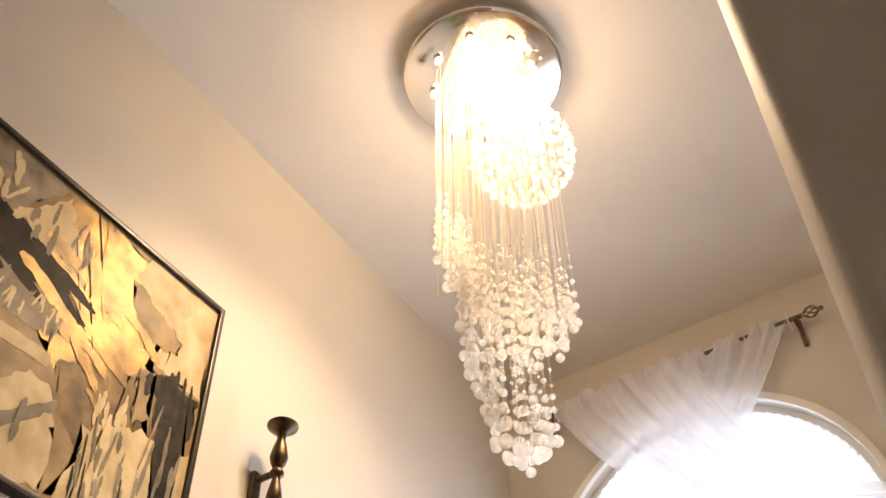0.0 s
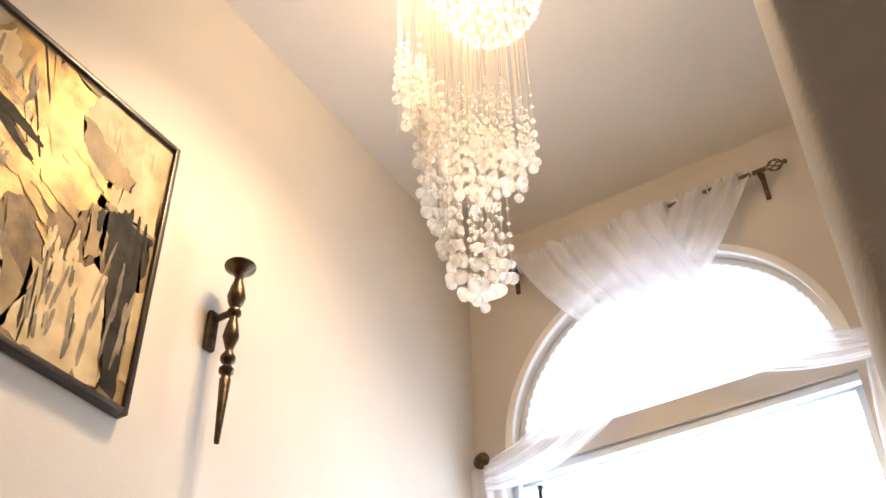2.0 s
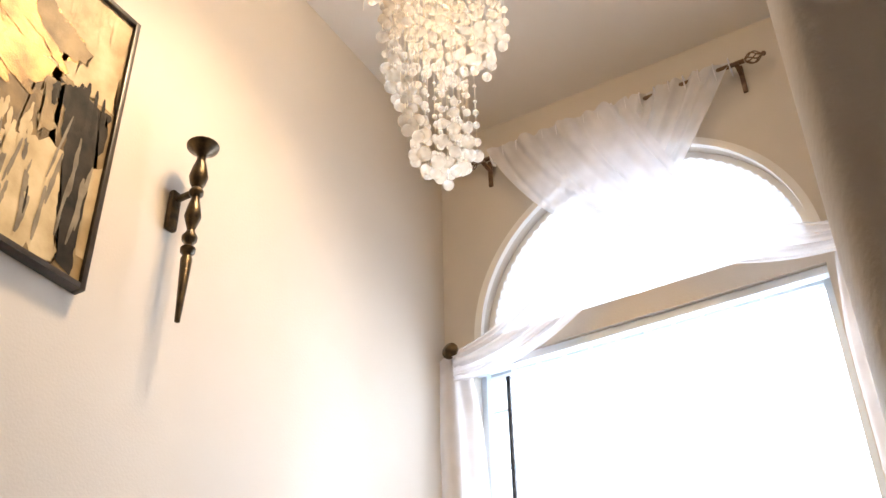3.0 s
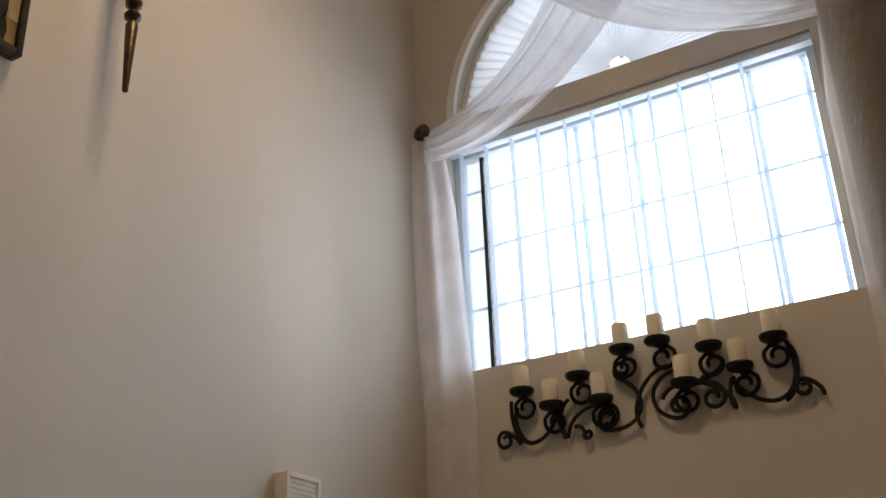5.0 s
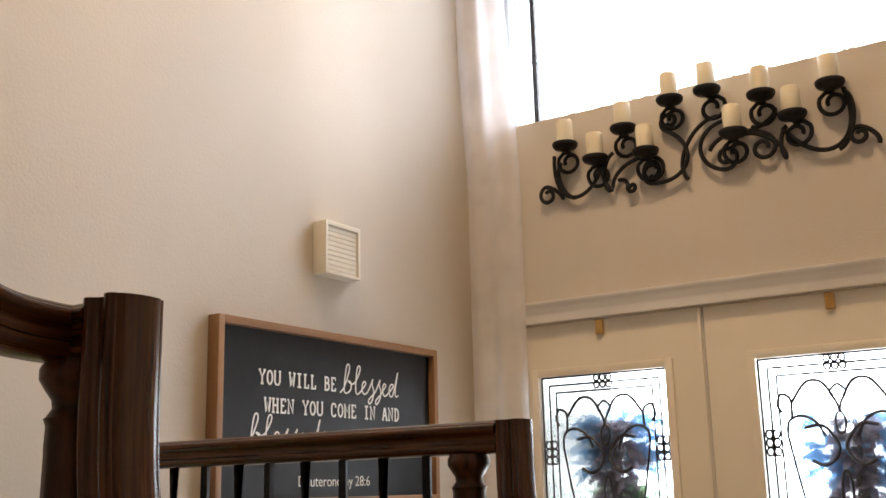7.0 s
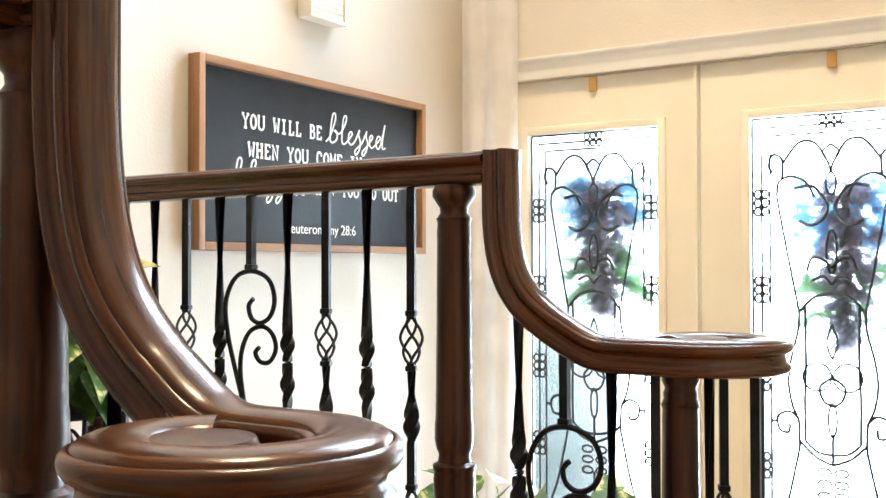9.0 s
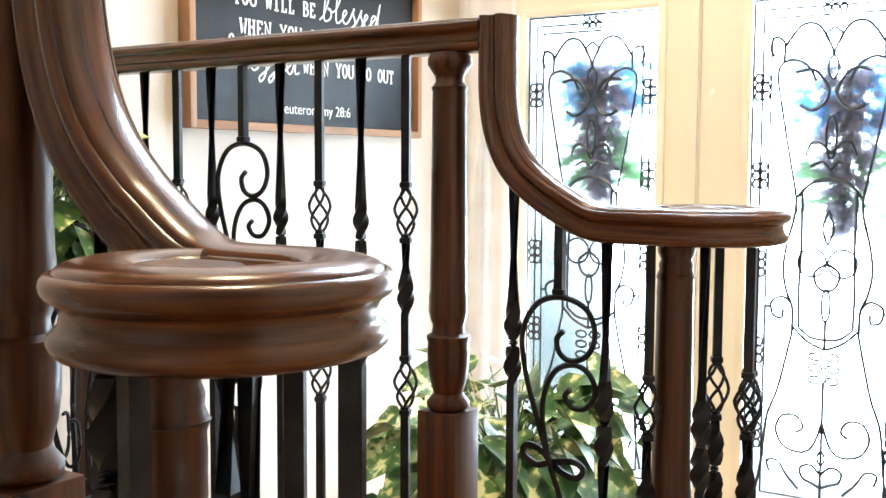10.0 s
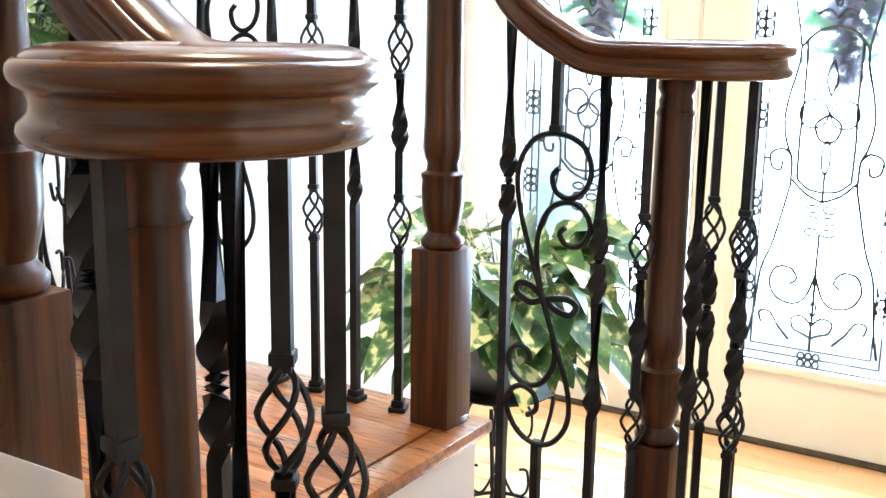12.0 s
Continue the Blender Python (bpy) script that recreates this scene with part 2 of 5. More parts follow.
def lathe(bm, profile, x=0.0, y=0.0, n=24, flute=0.0):
    """Turned shape from (radius, z) rows, round a vertical line."""
    rings = []
    for i, (r, z) in enumerate(profile):
        q = [r * (1 - flute * (k % 2) * (0 < i < len(profile) - 1)) for k in range(n)]
        rings.append([bm.verts.new((x + q[k] * math.cos(2 * math.pi * k / n), y + q[k] * math.sin(2 * math.pi * k / n), z)) for k in range(n)])
    for a, b in zip(rings, rings[1:]):
        for k in range(n):
            bm.faces.new((a[k], a[(k + 1) % n], b[(k + 1) % n], b[k]))
    bm.faces.new(list(reversed(rings[0])))
    bm.faces.new(rings[-1])
    return bm


def sweep(bm, pts, outline, ups=None, closed_ends=True, scales=None):
    """Sweeps a closed outline of (side, up) along points. ups: the up direction, one or per point."""
    rings = []
    for i, p in enumerate(pts):
        a, b = Vector(pts[max(i - 1, 0)]), Vector(pts[min(i + 1, len(pts) - 1)])
        d = (b - a).normalized()
        up = Vector(ups[i] if isinstance(ups, list) else (ups or (0, 0, 1)))
        side = d.cross(up)
        side = side.normalized() if side.length > 1e-5 else Vector((1, 0, 0))
        up = side.cross(d).normalized()
        k = scales[i] if scales else 1.0
        rings.append([bm.verts.new(Vector(p) + side * (u * k) + up * (v * k)) for u, v in outline])
    n = len(outline)
    uvs = bm.loops.layers.uv.active
    run = 0.0
    for i, (a, b) in enumerate(zip(rings, rings[1:])):
        step, girth = (Vector(pts[i + 1]) - Vector(pts[i])).length, 0.0
        for k in range(n):
            f = bm.faces.new((a[k], a[(k + 1) % n], b[(k + 1) % n], b[k]))
            if uvs:                      # length along the grain, width across it
                w = math.hypot(outline[(k + 1) % n][0] - outline[k][0], outline[(k + 1) % n][1] - outline[k][1])
                for lp, q in zip(f.loops, ((girth, run), (girth + w, run), (girth + w, run + step), (girth, run + step))):
                    lp[uvs].uv = q
                girth += w
        run += step
    if closed_ends:
        bm.faces.new(list(reversed(rings[0])))
        bm.faces.new(rings[-1])
    return bm


def ring(r, n=6):
    return [(r * math.cos(2 * math.pi * k / n), r * math.sin(2 * math.pi * k / n)) for k in range(n)]


def tube(bm, pts, r, n=6, up=(0.013, 0.031, 1.0), scales=None):
    return sweep(bm, pts, ring(r, n), up, True, scales)


def bez(p0, p1, p2, p3, n=24):
    out = []
    for k in range(n + 1):
        t = k / n
        out.append(tuple((1 - t) ** 3 * a + 3 * t * (1 - t) ** 2 * b + 3 * t * t * (1 - t) * c + t ** 3 * d for a, b, c, d in zip(p0, p1, p2, p3)))
    return out


# ---- the hall: walls, floor, ceiling ----
X1, Y0, ZC = 3.6, -7.0, 6.17   # far side wall, back wall, ceiling height
ob = part("wall_west", boxed(-0.15, 0, Y0 - 0.15, 0.25, 0, ZC), WALL)
tagged(ob, "beige painted plaster wall two storeys high", "wall", kind="structure")
WX0, WX1, WZ0, WZ1 = 0.165, 2.02, 3.355, 4.585   # lower window opening
AX, AZ, AR = 1.12, 4.72, 0.90                    # arched window opening
DX0, DX1, DZ = 0.12, 1.995, 2.437                 # door opening


def front_wall():
    """Front wall with real openings for the doors, the window and the arched window above it."""
    bm = bmesh.new()
    T = 0.18
    for a in ((0, DX0, 0, WZ0), (DX1, X1, 0, WZ0), (DX0, DX1, DZ, WZ0), (0, WX0, WZ0, AZ), (WX1, X1, WZ0, AZ), (WX0, WX1, WZ1, AZ), (0, AX - AR, AZ, ZC), (AX + AR, X1, AZ, ZC)):
        box(bm, a[0], a[1], 0, T, a[2], a[3])
    n = 40
    for k in range(n):
        p = [(AX + AR * math.cos(math.pi * j / n), AZ + AR * math.sin(math.pi * j / n)) for j in (k, k + 1)]
        v = [bm.verts.new((x, y, z)) for y in (0, T) for x, z in (p[0], p[1], (p[1][0], ZC), (p[0][0], ZC))]
        for f in ((0, 1, 2, 3), (7, 6, 5, 4), (1, 0, 4, 5), (3, 2, 6, 7)):
            bm.faces.new([v[i] for i in f])
    bmesh.ops.recalc_face_normals(bm, faces=bm.faces)
    return bm


tagged(part("wall_north", front_wall(), WALL, smooth=False), "beige painted front wall with window and door openings", "wall", kind="structure")
tagged(part("wall_east", boxed(X1, X1 + 0.15, Y0 - 0.15, 0.25, 0, ZC), WALL), "beige painted side wall", "wall", kind="structure")
tagged(part("wall_south", boxed(0, X1, Y0 - 0.15, Y0, 0, ZC), WALL), "beige painted back wall", "wall", kind="structure")
tagged(part("ceiling", boxed(-0.15, X1 + 0.15, Y0 - 0.15, 0.25, ZC, ZC + 0.15), CEIL), "off-white matte painted ceiling", "ceiling", kind="structure")
floor = part("floor", boxed(-0.15, X1 + 0.15, Y0 - 0.15, 0.25, -0.2, -0.02), FLOOR)
tagged(floor, "honey oak plank floor", "floor", kind="structure")
# partition with a rounded corner, beside the camera's way
PX, PY = 2.425, -3.6
# the free end is a rounded corner that turns slowly from the hall side to the near side
QX = PX - 0.014
plan = [(QX, PY + 0.14), (QX, PY + 0.085)] + [(p[0], p[1]) for p in bez((QX, PY + 0.08, 0), (QX + 0.012, PY + 0.035, 0), (QX + 0.022, PY + 0.002, 0), (QX + 0.046, PY, 0), 12)] + [(X1, PY), (X1, PY + 0.14)]
bm = bmesh.new()
lower, upper = [bm.verts.new((x, y, 0)) for x, y in plan], [bm.verts.new((x, y, ZC)) for x, y in plan]
for k in range(len(plan)):
    q = (k + 1) % len(plan)
    bm.faces.new((lower[k], lower[q], upper[q], upper[k]))
bm.faces.new(lower[::-1])
bm.faces.new(upper)
bmesh.ops.recalc_face_normals(bm, faces=bm.faces)
tagged(part("wall_partition", bm, WALL), "beige painted partition wall with rounded corner", "wall", kind="structure")

# ---- stairs ----
R = 0.185
LX, LZ = 1.36, 4 * R                 # edge and height of the landing
YF, YN = -2.1, -3.19                 # far and near rail lines


def nosed(x0, x1, y0, y1, z, t=0.03):
    return boxed(x0, x1, y0, y1, z - t, z, 0.011)


stairs = thing("staircase", (0.7, -2.7, 0), "short oak staircase with landing and white risers", "staircase")
bm = boxed(0.0, LX - 0.03, YN - 0.08, YF + 0.05, 0, LZ - 0.031)
part("landing_base", bm, TRIM, stairs, "white painted risers and skirt")
part("landing_edge", nosed(LX - 0.075, LX, YN - 0.10, YF + 0.075, LZ, 0.032), TREAD, stairs)
for k, (a, b, z) in enumerate(((LX - 0.02, LX + 0.26, 3 * R), (LX + 0.23, LX + 0.78, 2 * R), (LX + 0.74, LX + 1.1, R))):
    part("riser", boxed(a, b - 0.03, YN - (0.05, 0.34, 0.40)[k], YF + (0.05, 0.30, 0.36)[k], (2 * R, R, 0)[k], z - 0.031), TRIM, stairs)
    part("tread", nosed(a, b, YN - (0.08, 0.37, 0.43)[k], YF + (0.08, 0.33, 0.39)[k], z), TREAD, stairs)
for k in range(9):
    y0 = YF + 0.075 - k * 0.155
    part("plank", boxed(0.002, LX - 0.077, y0 - 0.1546, y0, LZ - 0.03, LZ, 0.0008), TREAD, stairs)
# sloping skirt of the flight that goes up behind the near post
bm = bmesh.new()
v = [bm.verts.new(p) for p in ((1.50, -3.168, 0), (1.50, -3.168, 1.065), (1.50, -4.5, 1.985), (1.50, -4.5, 0), (1.466, -3.168, 0), (1.466, -3.168, 1.065), (1.466, -4.5, 1.985), (1.466, -4.5, 0))]
for f in ((0, 1, 2, 3), (7, 6, 5, 4), (1, 0, 4, 5), (2, 1, 5, 6), (3, 2, 6, 7), (0, 3, 7, 4)):
    bm.faces.new([v[i] for i in f])
bmesh.ops.recalc_face_normals(bm, faces=bm.faces)
part("skirt_board", bm, TRIM, stairs, "white painted sloping skirt board")

# ---- newels, rails and balusters ----
HALF = [(0.0, -0.034), (0.020, -0.034), (0.026, -0.032), (0.0305, -0.028), (0.0325, -0.023), (0.0315, -0.018), (0.028, -0.0145), (0.0245, -0.011), (0.0235, -0.005), (0.0245, 0.000), (0.028, 0.004), (0.033, 0.007), (0.0355, 0.011), (0.0365, 0.0155), (0.0355, 0.020), (0.0325, 0.0235), (0.0295, 0.0245), (0.0285, 0.0225), (0.0272, 0.0255), (0.024, 0.0285), (0.017, 0.0312), (0.009, 0.0328), (0.0, 0.0333)]
RAIL_OUT = (HALF + [(-u, v) for u, v in HALF[-2:0:-1]])[::-1]


def newel(x, y, z, block, top, label, flare=1.0):
    """Turned post on a square block; top is the underside of the rail."""
    t = thing("newel_post", (x, y, z), label, "newel post", "stair posts")
    h = 0.0455
    bm = boxed(-h, h, -h, h, 0, block, 0.004)
    part("base_block", bm, POST, t, local=True)
    b, H = block, top - z
    bm = bmesh.new()
    lathe(bm, [(0.036, b - 0.002), (0.043, b + 0.006), (0.044, b + 0.016), (0.036, b + 0.026), (0.030, b + 0.034), (0.032, b + 0.04), (0.038, b + 0.062), (0.042, b + 0.09), (0.043, b + 0.12), (0.0415, b + 0.137), (0.044, b + 0.142), (0.044, b + 0.150), (0.034, b + 0.156), (0.032, b + 0.170), (0.036, b + 0.182)])
    part("urn", bm, POST, t, local=True)
    bm = bmesh.new()
    lathe(bm, [(0.036, b + 0.180), (0.0405, b + 0.20), (0.0395, b + 0.235), (0.0385, b + 0.24), (0.0375, b + 0.3), (0.0345, H - 0.105), (0.035, H - 0.10), (0.034, H - 0.075), (0.037, H - 0.066)], n=24, flute=0.055)
    part("shaft", bm, POST, t, local=True)
    bm = bmesh.new()
    lathe(bm, [(0.036, H - 0.067), (0.028 / flare ** 0.5, H - 0.055), (0.029 / flare ** 0.5, H - 0.045), (0.036 * flare, H - 0.035), (0.044 * flare, H - 0.022), (0.044 * flare, H - 0.010), (0.038 * flare, H + 0.001)])
    part("capital", bm, POST, t, local=True)
    return t


def volute_path(x, y, z, R0, side, turns=0.86, n=110):
    """Rail that runs in along +x at (x, y) and curls to the given side into a coil."""
    out = []
    c = (x, y + side * R0)
    for k in range(n + 1):
        a = turns * 2 * math.pi * k / n
        r = R0 * (1 - 0.52 * (a / (2 * math.pi)) ** 2.2)
        out.append((c[0] + r * math.sin(a), c[1] - side * r * math.cos(a), z))
    return out, c


def gooseneck(cx, y, ztop, zvol):
    """Centre line of the drop from the level rail to the volute: down, then easing out level."""
    pts = [(cx, y, ztop - 0.001), (cx, y, ztop - 0.05), (cx, y, ztop - 0.10)]
    h = ztop - 0.10 - zvol
    pts += bez((cx, y, ztop - 0.11), (cx, y, zvol + 0.42 * h), (cx + 0.055, y, zvol + 0.30 * h), (cx + 0.115, y, zvol + 0.16 * h), 24)
    pts += bez((cx + 0.125, y, zvol + 0.143 * h), (cx + 0.18, y, zvol + 0.03 * h), (cx + 0.20, y, zvol), (cx + 0.25, y, zvol), 20)
    return pts


def grained():
    """An empty bmesh whose sweeps carry the run of the wood's grain."""
    bm = bmesh.new()
    bm.loops.layers.uv.new("grain")
    return bm


def handrail(name, y, x_left, cx, ztop, zvol, vx, R0, side, label, thick=1.0):
    t = thing(name, (cx, y, zvol), label, "handrail", "stair rails")
    bm = grained()
    sweep(bm, [(x_left, y, ztop - 0.033), (cx - 0.03, y, ztop - 0.033)], RAIL_OUT)
    part("level_rail", bm, RAIL, t)
    pts = gooseneck(cx, y, ztop, zvol)
    coil, c = volute_path(vx, y, zvol, R0, side)
    pts = [p for p in pts if p[0] < vx - 0.01] + coil
    ups = []
    for i, p in enumerate(pts):
        a, b = Vector(pts[max(i - 1, 0)]), Vector(pts[min(i + 1, len(pts) - 1)])
        d = (b - a).normalized()
        ups.append((1, 0, 0.0001) if abs(d.z) > 0.999 else Vector((0, 0, 1)) - d * d.z)
    bm = grained()
    sweep(bm, pts, RAIL_OUT, ups, scales=[thick] * len(pts))
    part("gooseneck_volute", bm, RAIL, t)
    bm = bmesh.new()
    lathe(bm, [(0.030, zvol - 0.0335), (0.052, zvol - 0.0335), (0.056, zvol + 0.015), (0.050, zvol + 0.028), (0.02, zvol + 0.0315)], c[0] - 0.018, c[1] + side * 0.018, 32)
    part("volute_eye", bm, POST, t)
    return c


far_c = handrail("handrail", YF, 0.24, 1.385, 1.888, 1.496, 1.75, 0.125, 1, "dark-stained oak handrail with gooseneck and volute")
near_c = handrail("handrail", YN, 1.40, 1.497, 1.972, 1.496, 1.808, 0.103, -1, "dark-stained oak handrail curling into a volute", 1.08)
newel(1.273, YF, LZ, 0.371, 1.822, "dark-stained turned oak newel post on landing")
newel(1.424, YN, LZ + 0.18, 0.348, 1.906, "dark-stained turned oak newel post beside skirt board")
newel(far_c[0] - 0.050, far_c[1], 2 * R, 0.384, 1.463, "dark-stained turned oak newel under a volute", 0.8)
newel(near_c[0] - 0.055, near_c[1] + 0.001, 2 * R, 0.384, 1.462, "dark-stained turned oak newel under a volute", 0.8)
newel(0.20, YF, LZ, 0.367, 1.80, "dark-stained turned oak newel post near wall")


def smooth_line(pts, per=6):
    """A smooth line through the points."""
    out = []
    P = [Vector(p) for p in pts]
    for i in range(len(P) - 1):
        a, b, c, d = P[max(i - 1, 0)], P[i], P[i + 1], P[min(i + 2, len(P) - 1)]
        for k in range(per):
            t = k / per
            out.append(0.5 * (2 * b + (c - a) * t + (2 * a - 5 * b + 4 * c - d) * t * t + (3 * b - a - 3 * c + d) * t ** 3))
    out.append(P[-1])
    return out


def bar(bm, z0, z1, w=0.0084, knuckles=()):
    """Square iron bar, with flattened twists at the given heights."""
    marks = [(z0, 0, 1), (z1, 0, 1)]
    for k in knuckles:
        for j in range(9):
            f = j / 8
            marks.append((k - 0.042 + 0.084 * f, f * 180, 1 + 0.75 * math.sin(math.pi * f) ** 2))
    marks.sort()
    rings = []
    for z, r, s in marks:
        rings.append([bm.verts.new((w * s * 1.414 * math.cos(radians(r + 45 + 90 * q)) * (1 if q % 2 else 1), w * s * 1.414 * math.sin(radians(r + 45 + 90 * q)) / (1 + 0.9 * (s - 1)), z)) for q in range(4)])
    for a, b in zip(rings, rings[1:]):
        for q in range(4):
            bm.faces.new((a[q], a[(q + 1) % 4], b[(q + 1) % 4], b[q]))
    bm.faces.new(rings[-1])
    bm.faces.new(rings[0][::-1])
    return bm


def cage(z, h=0.094, r=0.0235):
    """Four bowed wires that twist round one another."""
    bm = bmesh.new()
    for k in range(4):
        pts = []
        for j in range(13):
            f = j / 12
            a = radians(90 * k + 170 * f)
            q = 0.006 + (r - 0.006) * math.sin(math.pi * f) ** 0.8
            pts.append((q * math.cos(a), q * math.sin(a), z + h * (f - 0.5)))
        tube(bm, pts, 0.0034, 5)
    return bm


def collar(z):
    bm = bmesh.new()
    box(bm, -0.0115, 0.0115, -0.0115, 0.0115, z - 0.006, z + 0.006, 0.003)
    return bm


def baluster(x, y, z0, z1, cages=(), knuckles=(), turn=0, shoe=True):
    t = thing("baluster", (x, y, z0), "black wrought-iron baluster with " + ("twisted basket" if cages else "ribbon twists"), "baluster", "iron balusters")
    t.rotation_euler = (0, 0, radians(turn))
    spans, zs = [], 0.0
    for c in sorted(cages):
        spans.append((zs, c - z0 - 0.045))
        zs = c - z0 + 0.045
    spans.append((zs, z1 - z0))
    for a, b in spans:
        bm = bmesh.new()
        bar(bm, a, b, knuckles=[k - z0 for k in knuckles if a < k - z0 < b])
        part("bar", bm, IRON, t, local=True)
    for c in cages:
        part("basket", cage(c - z0), IRON, t, local=True)
        for d in (-0.057, 0.057):
            part("collar", collar(c - z0 + d), IRON, t, local=True)
    if shoe:
        bm = boxed(-0.019, 0.019, -0.019, 0.019, 0, 0.012, 0.003)
        box(bm, -0.014, 0.014, -0.014, 0.014, 0.011, 0.026, 0.004)
        part("shoe", bm, IRON, t, local=True)
    return t


SCROLL_A = "990,300 978,315 985,340 1008,350 1035,335 1046,300 1030,260 985,243 940,258 915,310 922,380 945,460 968,530 995,610 1020,690 1020,745 995,785 960,795 925,775 905,735 912,705 935,692 958,705 962,730 945,745"
SCROLL_B = "1002,400 992,412 1005,430 1030,428 1046,400 1035,370 1008,357 975,370 955,410 952,460 965,530 985,590 990,640 970,680 940,690 912,672 905,640 920,622 942,628 945,645"
SCROLL_C = "966,530 945,512 920,508 915,525 940,540 966,534 990,548 1015,552 1025,535 1005,525 966,532"


def scroll_panel(x, y, z0, z1, ztop):
    """Baluster with a pair of nested scrolls tied by a leaf."""
    t = thing("scroll_baluster", (x, y, z0), "black wrought-iron baluster with nested scrolls", "baluster", "scroll balusters")
    for k, text in enumerate((SCROLL_A, SCROLL_B, SCROLL_C)):
        pts = [tuple(map(float, p.split(","))) for p in text.split()]
        bm = bmesh.new()
        line = smooth_line([((u - 980) * 0.00115, (k - 1) * 0.005, ztop - z0 - (v - 238) * 0.00111) for u, v in pts], 5)
        sweep(bm, line, [(-0.006, -0.003), (0.006, -0.003), (0.006, 0.003), (-0.006, 0.003)], (0, 1, 0.001)) if k == 2 else tube(bm, line, 0.0058, 6, (0.01, 1, 0.02))
        part("leaf_tie" if k == 2 else "scroll", bm, IRON, t, local=True)
    bm = bmesh.new()
    bar(bm, ztop - z0 - 0.002, z1 - z0)
    part("bar", bm, IRON, t, local=True)
    bm = bmesh.new()
    bar(bm, 0, ztop - z0 - 0.613)
    bmesh.ops.translate(bm, vec=(-0.02, 0, 0), verts=bm.verts)
    part("bar", bm, IRON, t, local=True)
    part("collar", collar(ztop - z0 + 0.004), IRON, t, local=True)
    return t


for x, kind in ((1.168, "b"), (1.053, "t"), (0.942, "b"), (0.831, "t"), (0.721, "s"), (0.622, "t"), (0.511, "b"), (0.401, "t"), (0.292, "b")):
    if kind == "s":
        scroll_panel(x, YF, LZ, 1.823, 1.655)
    else:
        baluster(x, YF, LZ, 1.823, (1.505, 1.147) if kind == "b" else (), (1.337,) if kind == "b" else (1.49, 1.40, 1.215), 20 if kind == "b" else 0)
T3, T2 = 3 * R, 2 * R
baluster(1.420, YF, T3, 1.58, (), (1.30, 1.22), 0)
scroll_panel(1.519, YF, T3, 1.52, 1.362)
baluster(1.614, YF, T2, 1.47, (), (1.165, 1.09, 0.86), 0)
fx, fy = far_c
baluster(fx - 0.083, fy - 0.045, T2, 1.465, (1.148, 0.80), (0.97,), 30)
baluster(fx + 0.037, fy - 0.093, T2, 1.465, (), (1.145, 1.06, 0.90), 10)
baluster(fx + 0.001, fy + 0.10, T2, 1.465, (1.170, 0.818), (1.05, 0.97), 25)
baluster(fx + 0.098, fy - 0.020, T2, 1.465, (1.170, 0.822), (1.02, 0.94), 5)
baluster(fx + 0.080, fy + 0.052, T2, 1.465, (1.160, 0.805), (0.98,), 45)
nx, ny = near_c
baluster(1.556, YN, T3, 1.62, (), (1.366, 1.29), 0)
baluster(1.722, YN, T2, 1.485, (), (1.262, 1.19), 10)
baluster(nx - 0.043, ny + 0.086, T2, 1.462, (), (1.02, 0.94), 20)
baluster(nx - 0.002, ny + 0.099, T2, 1.462, (1.210, 0.85), (1.02,), 30)
baluster(nx + 0.080, ny + 0.067, T2, 1.462, (1.185, 0.81), (0.98,), 40)
baluster(nx + 0.015, ny - 0.091, T2, 1.462, (1.200, 0.83), (1.0,), 78)
baluster(nx - 0.088, ny - 0.027, T2, 1.462, (), (1.39, 1.31, 1.06), 30)

# the rail of the flight going up behind the near post, where it eases into the level rail
up = thing("handrail", (1.29, YN - 0.3, 1.9), "dark-stained oak handrail rising beside stairs", "handrail", "stair rails")
bm = grained()
sweep(bm, smooth_line([(1.415, YN + 0.03, 1.939), (1.415, YN - 0.05, 1.939), (1.415, YN - 0.13, 1.952), (1.415, YN - 0.24, 2.005), (1.415, YN - 0.55, 2.215)]), RAIL_OUT)
part("easing", bm, RAIL, up)

